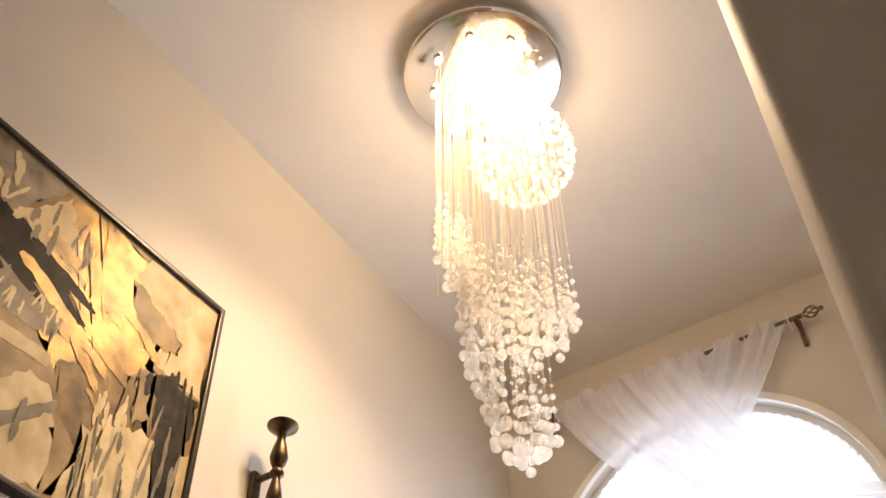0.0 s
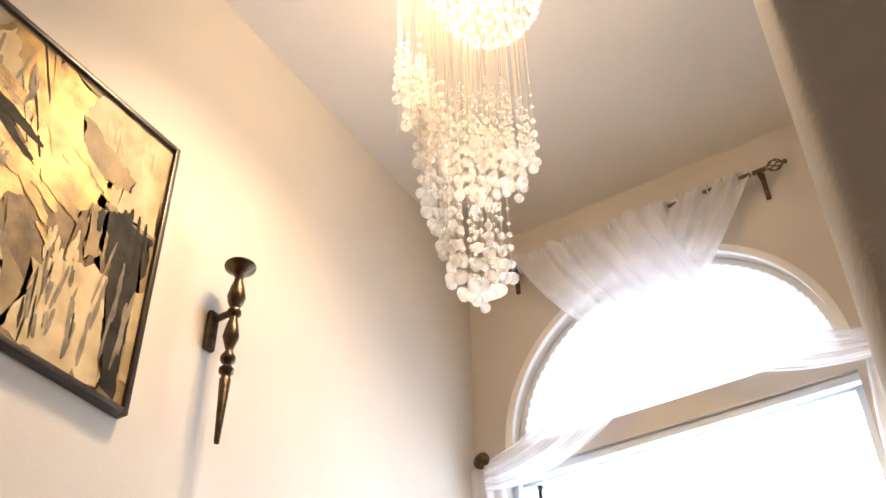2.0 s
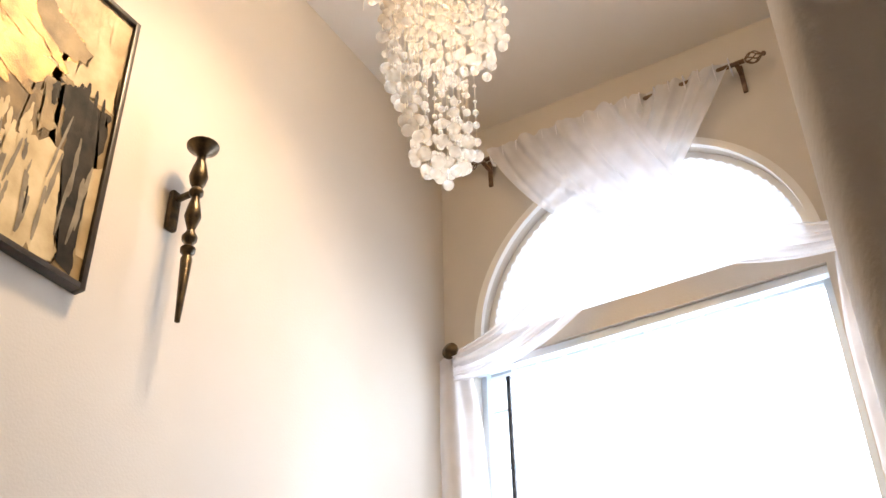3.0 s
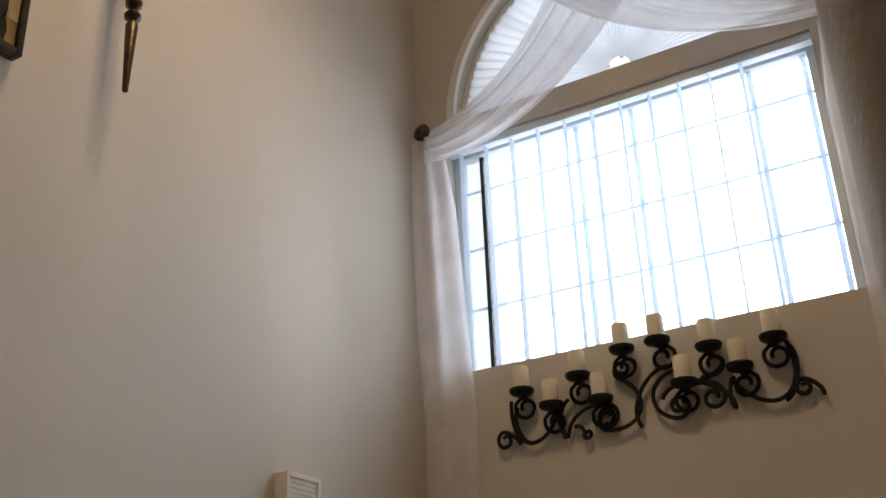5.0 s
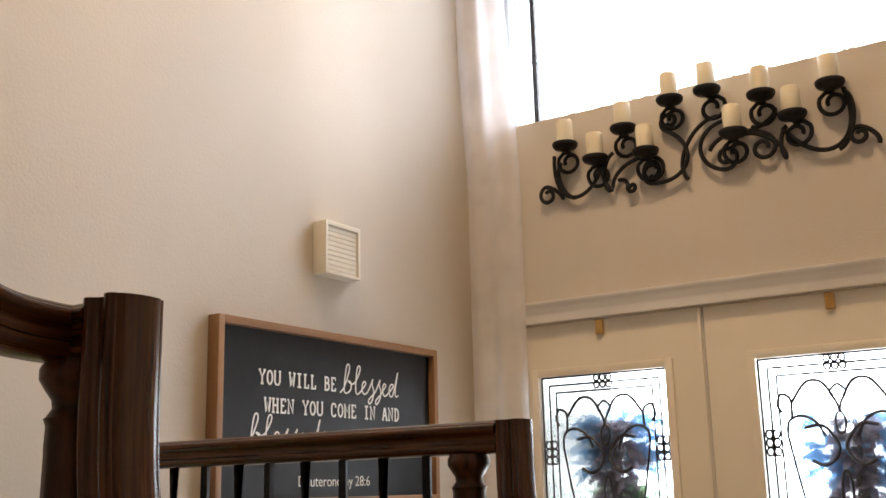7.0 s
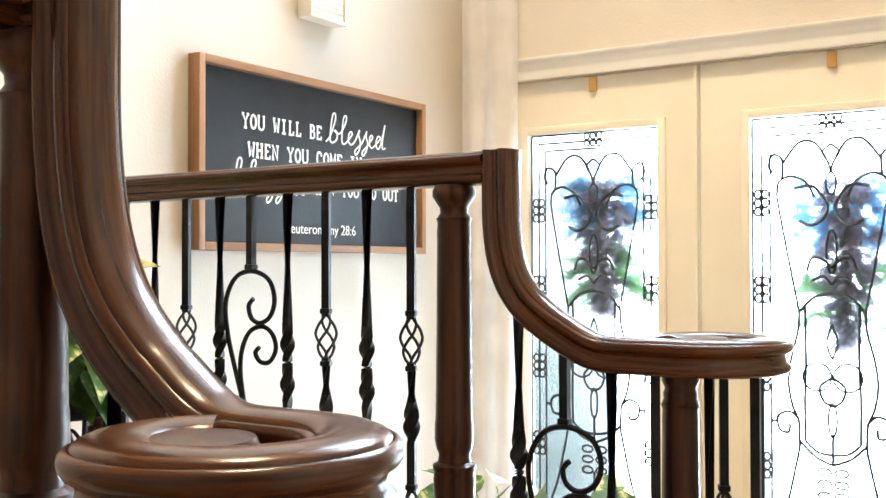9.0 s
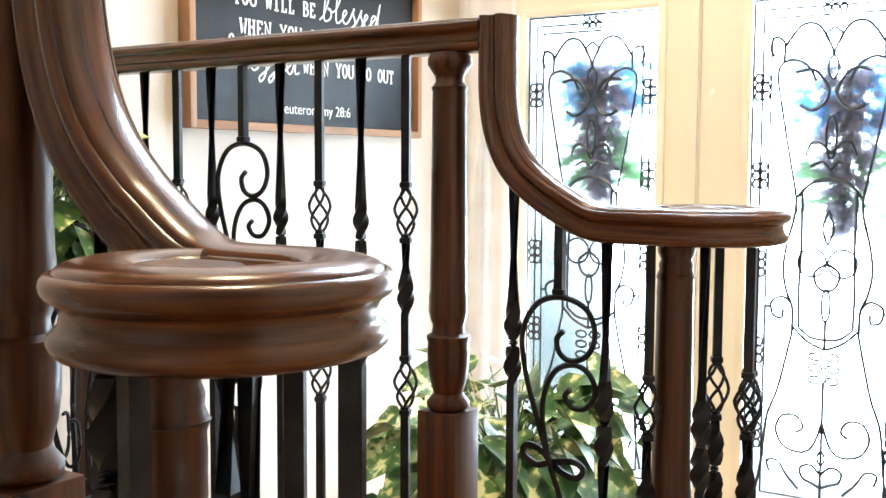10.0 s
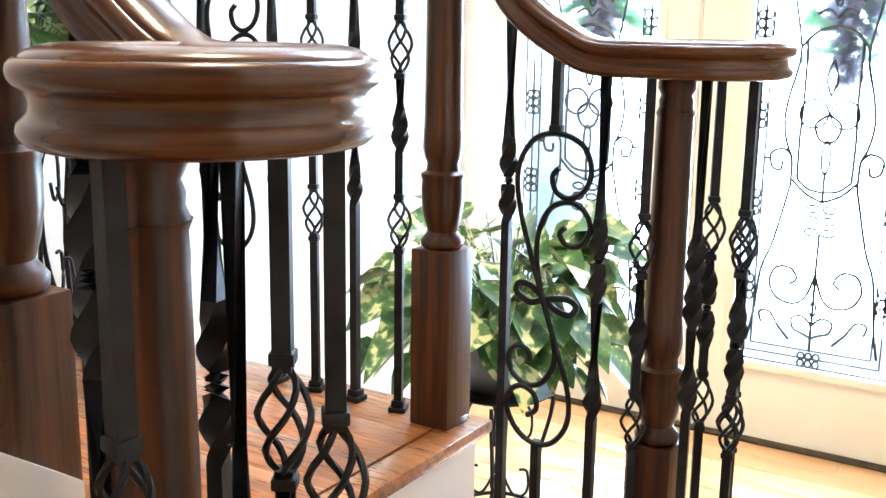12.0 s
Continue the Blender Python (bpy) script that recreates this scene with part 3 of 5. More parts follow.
# ---- front doors ----
def door_leaf(x0, x1, gx0, gx1, name):
    t = thing(name, ((x0 + x1) / 2, 0.04, 0), "cream painted front door with leaded glass panel", "door", kind="structure")
    GZ0, GZ1 = 0.315, 2.215
    bm = bmesh.new()
    for a in ((x0, gx0, 0.012, 2.436), (gx1, x1, 0.012, 2.436), (gx0, gx1, GZ1, 2.436), (gx0, gx1, 0.012, GZ0)):
        box(bm, a[0], a[1], 0.022, 0.067, a[2], a[3])
    part("leaf", bm, DOOR, t, smooth=False)
    m = 0.030
    bm = bmesh.new()
    for a in ((gx0 - m, gx0 + 0.004, GZ0 - m, GZ1 + m), (gx1 - 0.004, gx1 + m, GZ0 - m, GZ1 + m), (gx0, gx1, GZ1 - 0.004, GZ1 + m), (gx0, gx1, GZ0 - m, GZ0 + 0.004)):
        box(bm, a[0], a[1], 0.008, 0.026, a[2], a[3], 0.006)
    part("glass_bead", bm, DOOR, t)
    pane = part("glass_pane", boxed(gx0, gx1, 0.042, 0.048, GZ0, GZ1), WAVY, t, "clear textured glass", smooth=False)
    pane.visible_shadow = False
    W, H = gx1 - gx0, GZ1 - GZ0
    bm = bmesh.new()

    def line(pts, r=0.0052, mirror=True, smooth=True):
        for s in ((1, -1) if mirror else (1,)):
            q = [(gx0 + W * (0.5 + s * u), 0.037, GZ0 + H * v) for u, v in pts]
            tube(bm, smooth_line(q, 5) if smooth else q, r, 4, (0.01, 1, 0.01))

    def loop(u, v, ru, rv, mirror=True, n=14):
        line([(u + ru * math.cos(2 * math.pi * k / n), v + rv * math.sin(2 * math.pi * k / n)) for k in range(n + 1)], 0.0045, mirror, False)

    fine = 0.0056
    for d in (0.006, 0.040, 0.071):
        a, b = 0.5 - d / W, d / H
        line([(a, b), (a, 1 - b)], 0.004, smooth=False)
        line([(-a, b), (a, b)], 0.004, False, False)
        line([(-a, 1 - b), (a, 1 - b)], 0.004, False, False)
    for v in (0.018, 0.982):                       # honeycomb beads in the top and bottom border
        for u in (-0.048, 0, 0.048):
            for w in (-0.0075, 0.0075):
                loop(u, v + w, 0.022, 0.0075, False, 6)
    for v in (0.15, 0.32, 0.49, 0.662, 0.832):     # and in the side borders
        for w in (-0.017, 0, 0.017):
            for u in (0.408, 0.456):
                loop(u, v + w, 0.024, 0.0088, True, 6)
    # long funnel that pinches, bulges and spreads to the foot
    line([(0.335, 0.845), (0.285, 0.757), (0.20, 0.621)], 0.0048)
    line([(0.20, 0.621), (0.207, 0.585), (0.25, 0.53), (0.268, 0.484), (0.245, 0.44), (0.206, 0.41), (0.202, 0.36)], fine)
    line([(0.202, 0.36), (0.28, 0.25), (0.345, 0.19), (0.375, 0.10), (0.41, 0.04)], fine)
    line([(0.335, 0.845), (0.32, 0.872), (0.24, 0.882), (0.15, 0.868), (0.10, 0.84)], fine)
    line([(0.30, 0.878), (0.30, 0.915), (0.36, 0.925), (0.385, 0.905), (0.36, 0.89)], fine)
    line([(0.30, 0.905), (0.20, 0.945), (0.10, 0.945), (0.03, 0.915)], fine)
    # crescents and ovals along the middle
    line([(0.225, 0.858), (0.12, 0.862), (0.055, 0.842), (0.022, 0.818), (0.06, 0.795), (0.13, 0.786), (0.195, 0.796)], 0.0062)
    line([(0.0, 0.94), (0.05, 0.925), (0.015, 0.905), (0.0, 0.885)], 0.005)
    loop(0, 0.865, 0.032, 0.021, False)
    loop(0, 0.735, 0.032, 0.042, False)
    line([(0.15, 0.700), (0.12, 0.722), (0.06, 0.722), (0.0, 0.704)], 0.0055)
    line([(0.12, 0.68), (0.05, 0.688), (0.0, 0.672)], 0.005)
    line([(0.195, 0.621), (0.11, 0.648), (0.0, 0.657)], 0.006)
    line([(0.0, 0.598), (0.032, 0.562), (0.0, 0.530)], 0.0045)
    line([(0.163, 0.632), (0.160, 0.52), (0.168, 0.45), (0.164, 0.372)], fine)
    # clover, oval and cup
    loop(0.092, 0.497, 0.088, 0.027)
    line([(0.0, 0.497), (0.075, 0.478), (0.055, 0.452), (0.0, 0.442)], fine)
    loop(0, 0.416, 0.026, 0.032, False)
    line([(0.205, 0.374), (0.11, 0.346), (0.0, 0.331)], fine)
    line([(0.164, 0.372), (0.09, 0.354), (0.0, 0.350)], fine)
    line([(0.202, 0.412), (0.26, 0.428), (0.335, 0.418), (0.325, 0.392), (0.27, 0.388), (0.262, 0.405)], fine)
    line([(0.335, 0.408), (0.378, 0.408)], fine, smooth=False)
    for v in (0.317, 0.295, 0.272):
        loop(0.052, v, 0.042, 0.0075, True, 8)
    # paired scrolls and leaves near the foot
    line([(0.0, 0.19), (0.05, 0.145), (0.12, 0.128), (0.23, 0.135), (0.285, 0.165), (0.25, 0.195), (0.16, 0.198), (0.115, 0.178), (0.16, 0.165)], fine)
    loop(0, 0.121, 0.022, 0.014, False, 10)
    line([(0.0, 0.088), (0.06, 0.105), (0.125, 0.098), (0.11, 0.078), (0.05, 0.07), (0.0, 0.062)], fine)
    line([(0.135, 0.054), (0.21, 0.079), (0.27, 0.105), (0.335, 0.102), (0.32, 0.082)], fine)
    line([(0, 0.036), (0, 0.27)], fine, False, False)
    line([(0, 0.33), (0, 0.39)], fine, False, False)
    part("lead_came", bm, LEAD, t, "dark leaded scrollwork")
    cx = (gx0 + gx1) / 2 + 0.012
    hook = part("wreath_hook", boxed(cx - 0.017, cx + 0.017, 0.006, 0.02, 2.372, 2.432, 0.003), BRASS, t, "brass wreath hanger")
    return t


door_leaf(0.137, 1.055, 0.316, 0.892, "door_1")
door_leaf(1.061, 1.980, 1.248, 1.824, "door_2")
tagged(part("door_astragal", boxed(1.040, 1.052, 0.006, 0.0215, 0.012, 2.435, 0.003), DOOR), "cream painted strip between doors", "door trim", kind="structure")
bm = boxed(0.06, 0.118, -0.014, -0.001, 0, 2.444, 0.004)
box(bm, 1.998, 2.06, -0.014, -0.001, 0, 2.444, 0.004)
tagged(part("door_casing", bm, TRIM), "white painted door casing", "trim", kind="structure")
bm = bmesh.new()
sweep(bm, [(0.03, -0.002, 2.441), (2.12, -0.002, 2.441)], [(0.0, 0.0), (0.012, 0.0), (0.015, 0.008), (0.013, 0.030), (0.018, 0.042), (0.026, 0.056), (0.029, 0.070), (0.037, 0.078), (0.037, 0.090), (0.0, 0.090)])
tagged(part("door_header", bm, TRIM), "white painted crown moulding over doors", "trim", kind="structure")
tagged(part("threshold", boxed(0.12, 1.995, -0.02, 0.09, -0.018, 0.010, 0.003), BRONZE), "dark metal door threshold", "threshold", kind="structure")
bm = boxed(0.001, 0.018, -2.0, -0.02, 0, 0.13, 0.004)
tagged(part("baseboard", bm, TRIM), "white painted baseboard along the wall", "baseboard", kind="structure")

# ---- windows ----
win = thing("window_1", (1.16, 0.12, WZ0), "large white window with grid and vertical blinds", "window", kind="structure")
bm = bmesh.new()
for a in ((WX0, WX0 + 0.045, WZ0, WZ1), (WX1 - 0.045, WX1, WZ0, WZ1), (WX0 + 0.045, WX1 - 0.045, WZ1 - 0.045, WZ1), (WX0 + 0.045, WX1 - 0.045, WZ0, WZ0 + 0.03)):
    box(bm, a[0], a[1], 0.10, 0.17, a[2], a[3], 0.005)
part("window_frame", bm, BLIND, win)
for x in (0.308, 0.842, 1.132, 1.708, 1.952):
    # leftmost mullion: same white bar, its shadow put in as a dark material
    part("mullion", boxed(x - 0.011, x + 0.011, 0.125, 0.15, WZ0 + 0.03, WZ1 - 0.045, 0.003), LEAD if x < 0.4 else VINYL, win)
for k in (1, 2, 3):
    z = WZ0 + 0.03 + k * 0.322
    part("muntin", boxed(WX0 + 0.045, WX1 - 0.045, 0.131, 0.145, z - 0.006, z + 0.006, 0.002), VINYL, win)
p = part("pane", boxed(WX0 + 0.04, WX1 - 0.04, 0.152, 0.156, WZ0 + 0.02, WZ1 - 0.03), GLASS, win, smooth=False)
p.visible_shadow = False
part("head_rail", boxed(WX0 + 0.002, WX1 - 0.002, 0.02, 0.07, WZ1 - 0.045, WZ1 - 0.002, 0.004), BLIND, win)
for k in range(11):
    x = 0.235 + k * 0.146
    bm = bmesh.new()
    a = radians(84 + 5 * math.sin(k * 2.3))
    v = [bm.verts.new((x + s * 0.020 * math.cos(a) + q * 0.0012, 0.05 + s * 0.020 * math.sin(a) + 0.003 * (1 - s * s), z)) for q in (-1, 1) for z in (WZ0 + 0.004, WZ1 - 0.045) for s in (-1, 0, 1)]
    for o in (0, 6):
        bm.faces.new([v[o + i] for i in (0, 1, 4, 3)])
        bm.faces.new([v[o + i] for i in (1, 2, 5, 4)])
    for i, j in ((0, 3), (2, 5)):
        bm.faces.new([v[i], v[j], v[j + 6], v[i + 6]])
    bmesh.ops.recalc_face_normals(bm, faces=bm.faces)
    part("slat", bm, VINYL, win)

arch = thing("window_2", (AX, 0.1, AZ), "white arched window with a pleated fan shade", "window", kind="structure")


def arc_band(r0, r1, y0, y1, n=48):
    bm = bmesh.new()
    rings = []
    for k in range(n + 1):
        a = math.pi * k / n
        rings.append([bm.verts.new((AX + r * math.cos(a), y, AZ + r * math.sin(a))) for r, y in ((r0, y0), (r1, y0), (r1, y1), (r0, y1))])
    for a, b in zip(rings, rings[1:]):
        for q in range(4):
            bm.faces.new((a[q], a[(q + 1) % 4], b[(q + 1) % 4], b[q]))
    bmesh.ops.recalc_face_normals(bm, faces=bm.faces)
    return bm


part("casing", arc_band(AR - 0.012, AR + 0.03, -0.012, 0.02), TRIM, arch)
part("window_frame", arc_band(AR - 0.05, AR - 0.001, 0.09, 0.16), TRIM, arch)
bm = boxed(AX - AR + 0.03, AX + AR - 0.03, 0.09, 0.16, AZ, AZ + 0.04, 0.004)
part("bottom_rail", bm, TRIM, arch)
bm = bmesh.new()
hub = [bm.verts.new((AX + 0.06 * math.cos(math.pi * k / 90), 0.075 + 0.006 * (k % 2), AZ + 0.05 + 0.06 * math.sin(math.pi * k / 90))) for k in range(91)]
rim = [bm.verts.new((AX + (AR - 0.05) * math.cos(math.pi * k / 90), 0.070 + 0.016 * (k % 2), AZ + 0.04 + (AR - 0.09) * math.sin(math.pi * k / 90))) for k in range(91)]
for k in range(90):
    bm.faces.new((hub[k], rim[k], rim[k + 1], hub[k + 1]))
fan = part("fan_shade", bm, PLEAT, arch, "white pleated fan shade", smooth=False)
for k in range(1, 4):
    a = math.pi * k / 4
    bm = bmesh.new()
    tube(bm, [(AX + 0.1 * math.cos(a), 0.14, AZ + 0.04 + 0.1 * math.sin(a)), (AX + 0.86 * math.cos(a), 0.14, AZ + 0.86 * math.sin(a))], 0.010, 6)
    part("muntin", bm, TRIM, arch)

# ---- curtains ----
RODZ, RODY = 5.855, -0.09
rod = thing("curtain_rod", (1.1, RODY, RODZ), "aged brown curtain rod with twisted cage finials", "curtain rod")
bm = bmesh.new()
tube(bm, [(0.30, RODY, RODZ), (1.90, RODY, RODZ)], 0.013, 12)
part("pole", bm, ROD, rod)
for x, s in ((0.34, -1), (1.86, 1)):
    bm = boxed(x - 0.013, x + 0.013, -0.018, -0.001, RODZ - 0.14, RODZ + 0.045, 0.005)
    box(bm, x - 0.012, x + 0.012, RODY - 0.02, -0.016, RODZ - 0.030, RODZ - 0.012, 0.004)
    part("bracket", bm, ROD, rod)
    bm = bmesh.new()
    x0 = x + s * 0.045
    for k in range(6):
        a = k * math.pi / 3
        pts = [(x0 + s * 0.085 * f, RODY + (0.007 + 0.026 * math.sin(math.pi * f)) * math.cos(a + 1.6 * f), RODZ + (0.007 + 0.026 * math.sin(math.pi * f)) * math.sin(a + 1.6 * f)) for f in [j / 8 for j in range(9)]]
        tube(bm, pts, 0.004, 5, (0.02, 0.03, 1))
    part("cage_finial", bm, ROD, rod)
    bm = bmesh.new()
    bmesh.ops.create_uvsphere(bm, u_segments=12, v_segments=8, radius=0.014, matrix=pose(x0 + s * 0.098, RODY, RODZ))
    part("finial_tip", bm, ROD, rod)
for x, z, r in ((0.085, 4.655, 0.047), (2.165, 4.655, 0.047), (2.155, 3.10, 0.04)):
    k = thing("curtain_holdback", (x, -0.06, z), "dark bronze round curtain holdback knob", "holdback", "holdbacks")
    bm = bmesh.new()
    lathe(bm, [(0.012, 0), (0.012, 0.07), (r * 0.7, 0.075), (r, 0.085), (r, 0.095), (r * 0.6, 0.108), (r * 0.3, 0.118), (0.004, 0.12)], n=20)
    bmesh.ops.transform(bm, matrix=pose(x, -0.001, z, 90), verts=bm.verts)
    part("knob", bm, BRONZE, k)


def swag(outer, inner, back, seed):
    """A sheer panel hung from the rod and drawn across to a holdback. outer and inner: four (x, z) controls of its lower and upper edge."""
    rnd = random.Random(seed)
    ph = [rnd.uniform(0, 6.28) for _ in range(5)]
    bm = bmesh.new()
    nu, nv = 96, 40
    cols = []
    for i in range(nu + 1):
        u = i / nu
        w = u + 0.035 * math.sin(u * 21 + ph[4])       # bunched unevenly towards the tie
        ctrl = []
        for k, ((ax, az), (bx, bz)) in enumerate(zip(outer, inner)):
            q = u if k == 0 else min(max(w, 0), 1)
            ctrl.append((ax + (bx - ax) * q, az + (bz - az) * q, 0))
        col = []
        for j, (x, z, _) in enumerate(bez(*ctrl, nv)):
            v = j / nv
            f = math.sin(u * 44 + ph[1] + 2.2 * v) * 0.6 + math.sin(u * 23 + ph[2] - 1.5 * v) * 0.6 + math.sin(u * 91 + ph[3]) * 0.2
            y = RODY - 0.026 + 0.3 * back + (0.015 + 0.7 * back) * v + 0.020 * f * (1 - 0.45 * v)
            top = 0.020 * abs(math.sin(u * 28)) * (1 - v) ** 6
            col.append(bm.verts.new((x, min(y, -0.045), z + top + 0.007 * f * math.sin(math.pi * v))))
        cols.append(col)
    for a, b in zip(cols, cols[1:]):
        for j in range(nv):
            bm.faces.new((a[j], a[j + 1], b[j + 1], b[j]))
    return bm


def fall(xa, xb, ztop, tie, seed):
    """The loose length that drops from a holdback to the floor."""
    rnd = random.Random(seed)
    ph = rnd.uniform(0, 6)
    bm = bmesh.new()
    nu, nv = 70, 40
    grid = []
    for j in range(nv + 1):
        v = j / nv
        w = min(1, 0.62 + 2.4 * v ** 0.8)
        row = []
        for i in range(nu + 1):
            u = i / nu
            c = tie + (0.5 * (xa + xb) - tie) * min(1, v * 3)
            x = c + (u - 0.5) * (xb - xa) * w
            y = -0.072 + 0.012 * math.sin(u * 14 + ph + 0.8 * math.sin(2 * v)) + 0.005 * math.sin(u * 7 + 3 * v)
            row.append(bm.verts.new((x, min(y, -0.03), ztop - (ztop - 0.03) * v)))
        grid.append(row)
    for a, b in zip(grid, grid[1:]):
        for i in range(nu):
            bm.faces.new((a[i], a[i + 1], b[i + 1], b[i]))
    return bm


cur = thing("sheer_curtain", (1.1, -0.1, 5.8), "white sheer curtain hung crosswise and tied back", "curtain", "sheer curtains")
part("swag", swag([(0.39, 5.868), (0.66, 5.20), (1.35, 4.54), (2.145, 4.53)], [(1.26, 5.868), (1.45, 5.30), (1.65, 4.78), (2.145, 4.69)], -0.06, 1), SHEER, cur)
part("fall", fall(2.03, 2.30, 4.63, 2.165, 3), SHEER, cur)
cur2 = thing("sheer_curtain", (1.1, -0.1, 5.8), "white sheer curtain hung crosswise and tied back", "curtain", "sheer curtains")
part("swag", swag([(1.83, 5.868), (1.45, 5.25), (0.90, 4.35), (0.10, 4.47)], [(1.08, 5.868), (1.00, 5.25), (0.60, 4.72), (0.10, 4.65)], 0.012, 2), SHEER, cur2)
part("fall", fall(0.035, 0.315, 4.63, 0.085, 4), SHEER, cur2)
for c, xs in ((cur, [0.40 + 0.085 * k for k in range(9)]), (cur2, [1.16 + 0.083 * k for k in range(9)])):
    for x in xs:
        bm = bmesh.new()
        pts = [(x, RODY + 0.017 * math.sin(a), RODZ + 0.017 * math.cos(a) - (0.02 if math.cos(a) < -0.5 else 0)) for a in [k * math.pi / 5 for k in range(11)]]
        sweep(bm, pts, [(-0.030, -0.001), (0.030, -0.001), (0.030, 0.001), (-0.030, 0.001)], (1, 0.01, 0), False)
        bmesh.ops.recalc_face_normals(bm, faces=bm.faces)
        part("tab", bm, HEM, c)

# ---- candle holder over the doors ----
holder = thing("wall_candle_holder", (1.1, -0.03, 2.95), "black wrought-iron scroll wall candle holder", "candle holder")
CUPS = ((0.544, 3.195), (0.681, 3.108), (0.815, 3.214), (0.907, 3.095), (1.025, 3.292), (1.183, 3.297), (1.273, 3.098), (1.394, 3.229), (1.505, 3.121), (1.653, 3.213))
def curl(p, heading, r, turn, sweep_by=400, n=26):
    """Points (x, z) of a scroll end that winds in from p; turn is 1 to the left, -1 to the right."""
    out, (x, z), a = [], p, radians(heading)
    for k in range(n):
        q, da = r * (1 - 0.66 * k / n), radians(sweep_by) / n
        a += turn * da
        x, z = x + q * da * math.cos(a), z + q * da * math.sin(a)
        out.append((x, z))
    return out


def iron_scroll(name, a, b, bow, start=None, end=None, r=0.0092):
    """Bowed rod from a to b; start and end are (radius, turn) of the scrolls it winds into."""
    (ax, az), (bx, bz) = a, b
    d = math.hypot(bx - ax, bz - az)
    nx_, nz_ = -(bz - az) / d, (bx - ax) / d
    c1 = (ax + 0.12 * (bx - ax) + bow * nx_, az + 0.12 * (bz - az) + bow * nz_)
    c2 = (ax + 0.88 * (bx - ax) + bow * nx_, az + 0.88 * (bz - az) + bow * nz_)
    pts = [(p[0], p[1]) for p in bez((ax, az), c1, c2, (bx, bz), 20)]
    if start:
        pts = curl(a, math.degrees(math.atan2(az - c1[1], ax - c1[0])), *start)[::-1] + pts
    if end:
        pts += curl(b, math.degrees(math.atan2(bz - c2[1], bx - c2[0])), *end)
    bm = bmesh.new()
    tube(bm, [(u, -0.030, v) for u, v in pts], r, 6, (0, 1, 0.01))
    part(name, bm, IRON, holder)


for k, (x, z) in enumerate(CUPS):
    bm = bmesh.new()
    lathe(bm, [(0.012, z - 0.034), (0.022, z - 0.026), (0.046, z - 0.022), (0.054, z - 0.012), (0.056, z), (0.053, z + 0.004), (0.046, z - 0.004)], x, -0.075, 20)
    box(bm, x - 0.006, x + 0.006, -0.075, -0.012, z - 0.036, z - 0.024, 0.002)
    part("cup", bm, IRON, holder)
    s = -1 if k in (5, 8) else 1                   # side on which the scroll under the cup begins
    bm = bmesh.new()
    pts = [(x, z - 0.026), (x - s * 0.03, z - 0.026)] + curl((x - s * 0.045, z - 0.032), 225 if s > 0 else -45, 0.056, s, 430)
    tube(bm, [(u, -0.032, v) for u, v in pts], 0.0088, 6, (0, 1, 0.01))
    part("curl", bm, IRON, holder)
    c = thing("pillar_candle", (x, -0.075, z), "ivory pillar candle in an iron cup", "candle", "pillar candles")
    bm = bmesh.new()
    lathe(bm, [(0.034, z + 0.0), (0.036, z + 0.006), (0.036, z + 0.098), (0.033, z + 0.104), (0.024, z + 0.101), (0.004, z + 0.098)], x, -0.075, 20)
    part("wax", bm, WAX, c)
iron_scroll("end_scroll", (0.500, 2.965), (0.415, 3.032), -0.02, None, (0.040, 1))
iron_scroll("scroll", (0.468, 3.165), (0.705, 3.110), -0.235)
iron_scroll("scroll", (0.500, 3.130), (0.560, 2.962), -0.05)
iron_scroll("scroll", (0.745, 3.125), (0.722, 2.962), -0.045)
iron_scroll("scroll", (0.700, 3.09), (0.735, 2.965), -0.03)
iron_scroll("scroll", (0.735, 2.975), (0.955, 3.050), 0.085, None, (0.052, -1))
iron_scroll("scroll", (0.800, 2.968), (0.760, 3.000), -0.02, (0.020, 1), None)
iron_scroll("scroll", (0.980, 3.175), (0.905, 2.962), 0.17, (0.040, -1), (0.045, -1))
iron_scroll("scroll", (1.215, 3.185), (1.062, 2.950), -0.10)
iron_scroll("scroll", (1.225, 3.165), (1.215, 2.962), -0.13, None, (0.050, 1))
iron_scroll("scroll", (1.160, 3.050), (1.420, 3.035), 0.085, None, (0.048, -1))
iron_scroll("scroll", (1.430, 3.170), (1.335, 3.115), 0.03)
iron_scroll("scroll", (1.280, 3.085), (1.455, 2.962), 0.06)
iron_scroll("scroll", (1.452, 3.085), (1.690, 3.195), -0.245)
iron_scroll("scroll", (1.470, 3.090), (1.460, 2.962), -0.03)
iron_scroll("scroll", (1.692, 3.180), (1.652, 2.958), 0.055)
iron_scroll("end_scroll", (1.795, 2.955), (1.715, 3.030), -0.03, None, (0.034, 1))

# ---- side wall: painting, torch sconce, chime, sign ----
pic = thing("framed_painting", (0.02, -3.18, 3.775), "large abstract painting, black gold and cream", "painting")
P0, P1, Q0, Q1 = -3.93, -2.43, 3.775, 5.015
bm = bmesh.new()
for a in ((P0, P0 + 0.022, Q0, Q1), (P1 - 0.022, P1, Q0, Q1), (P0 + 0.022, P1 - 0.022, Q1 - 0.022, Q1), (P0 + 0.022, P1 - 0.022, Q0, Q0 + 0.022)):
    box(bm, 0.002, 0.05, a[0], a[1], a[2], a[3], 0.003)
part("frame", bm, FRAME_K, pic, "black wooden frame")
part("canvas", boxed(0.004, 0.034, P0 + 0.02, P1 - 0.02, Q0 + 0.02, Q1 - 0.02), PAINT_U, pic, smooth=False)
rnd = random.Random(5)


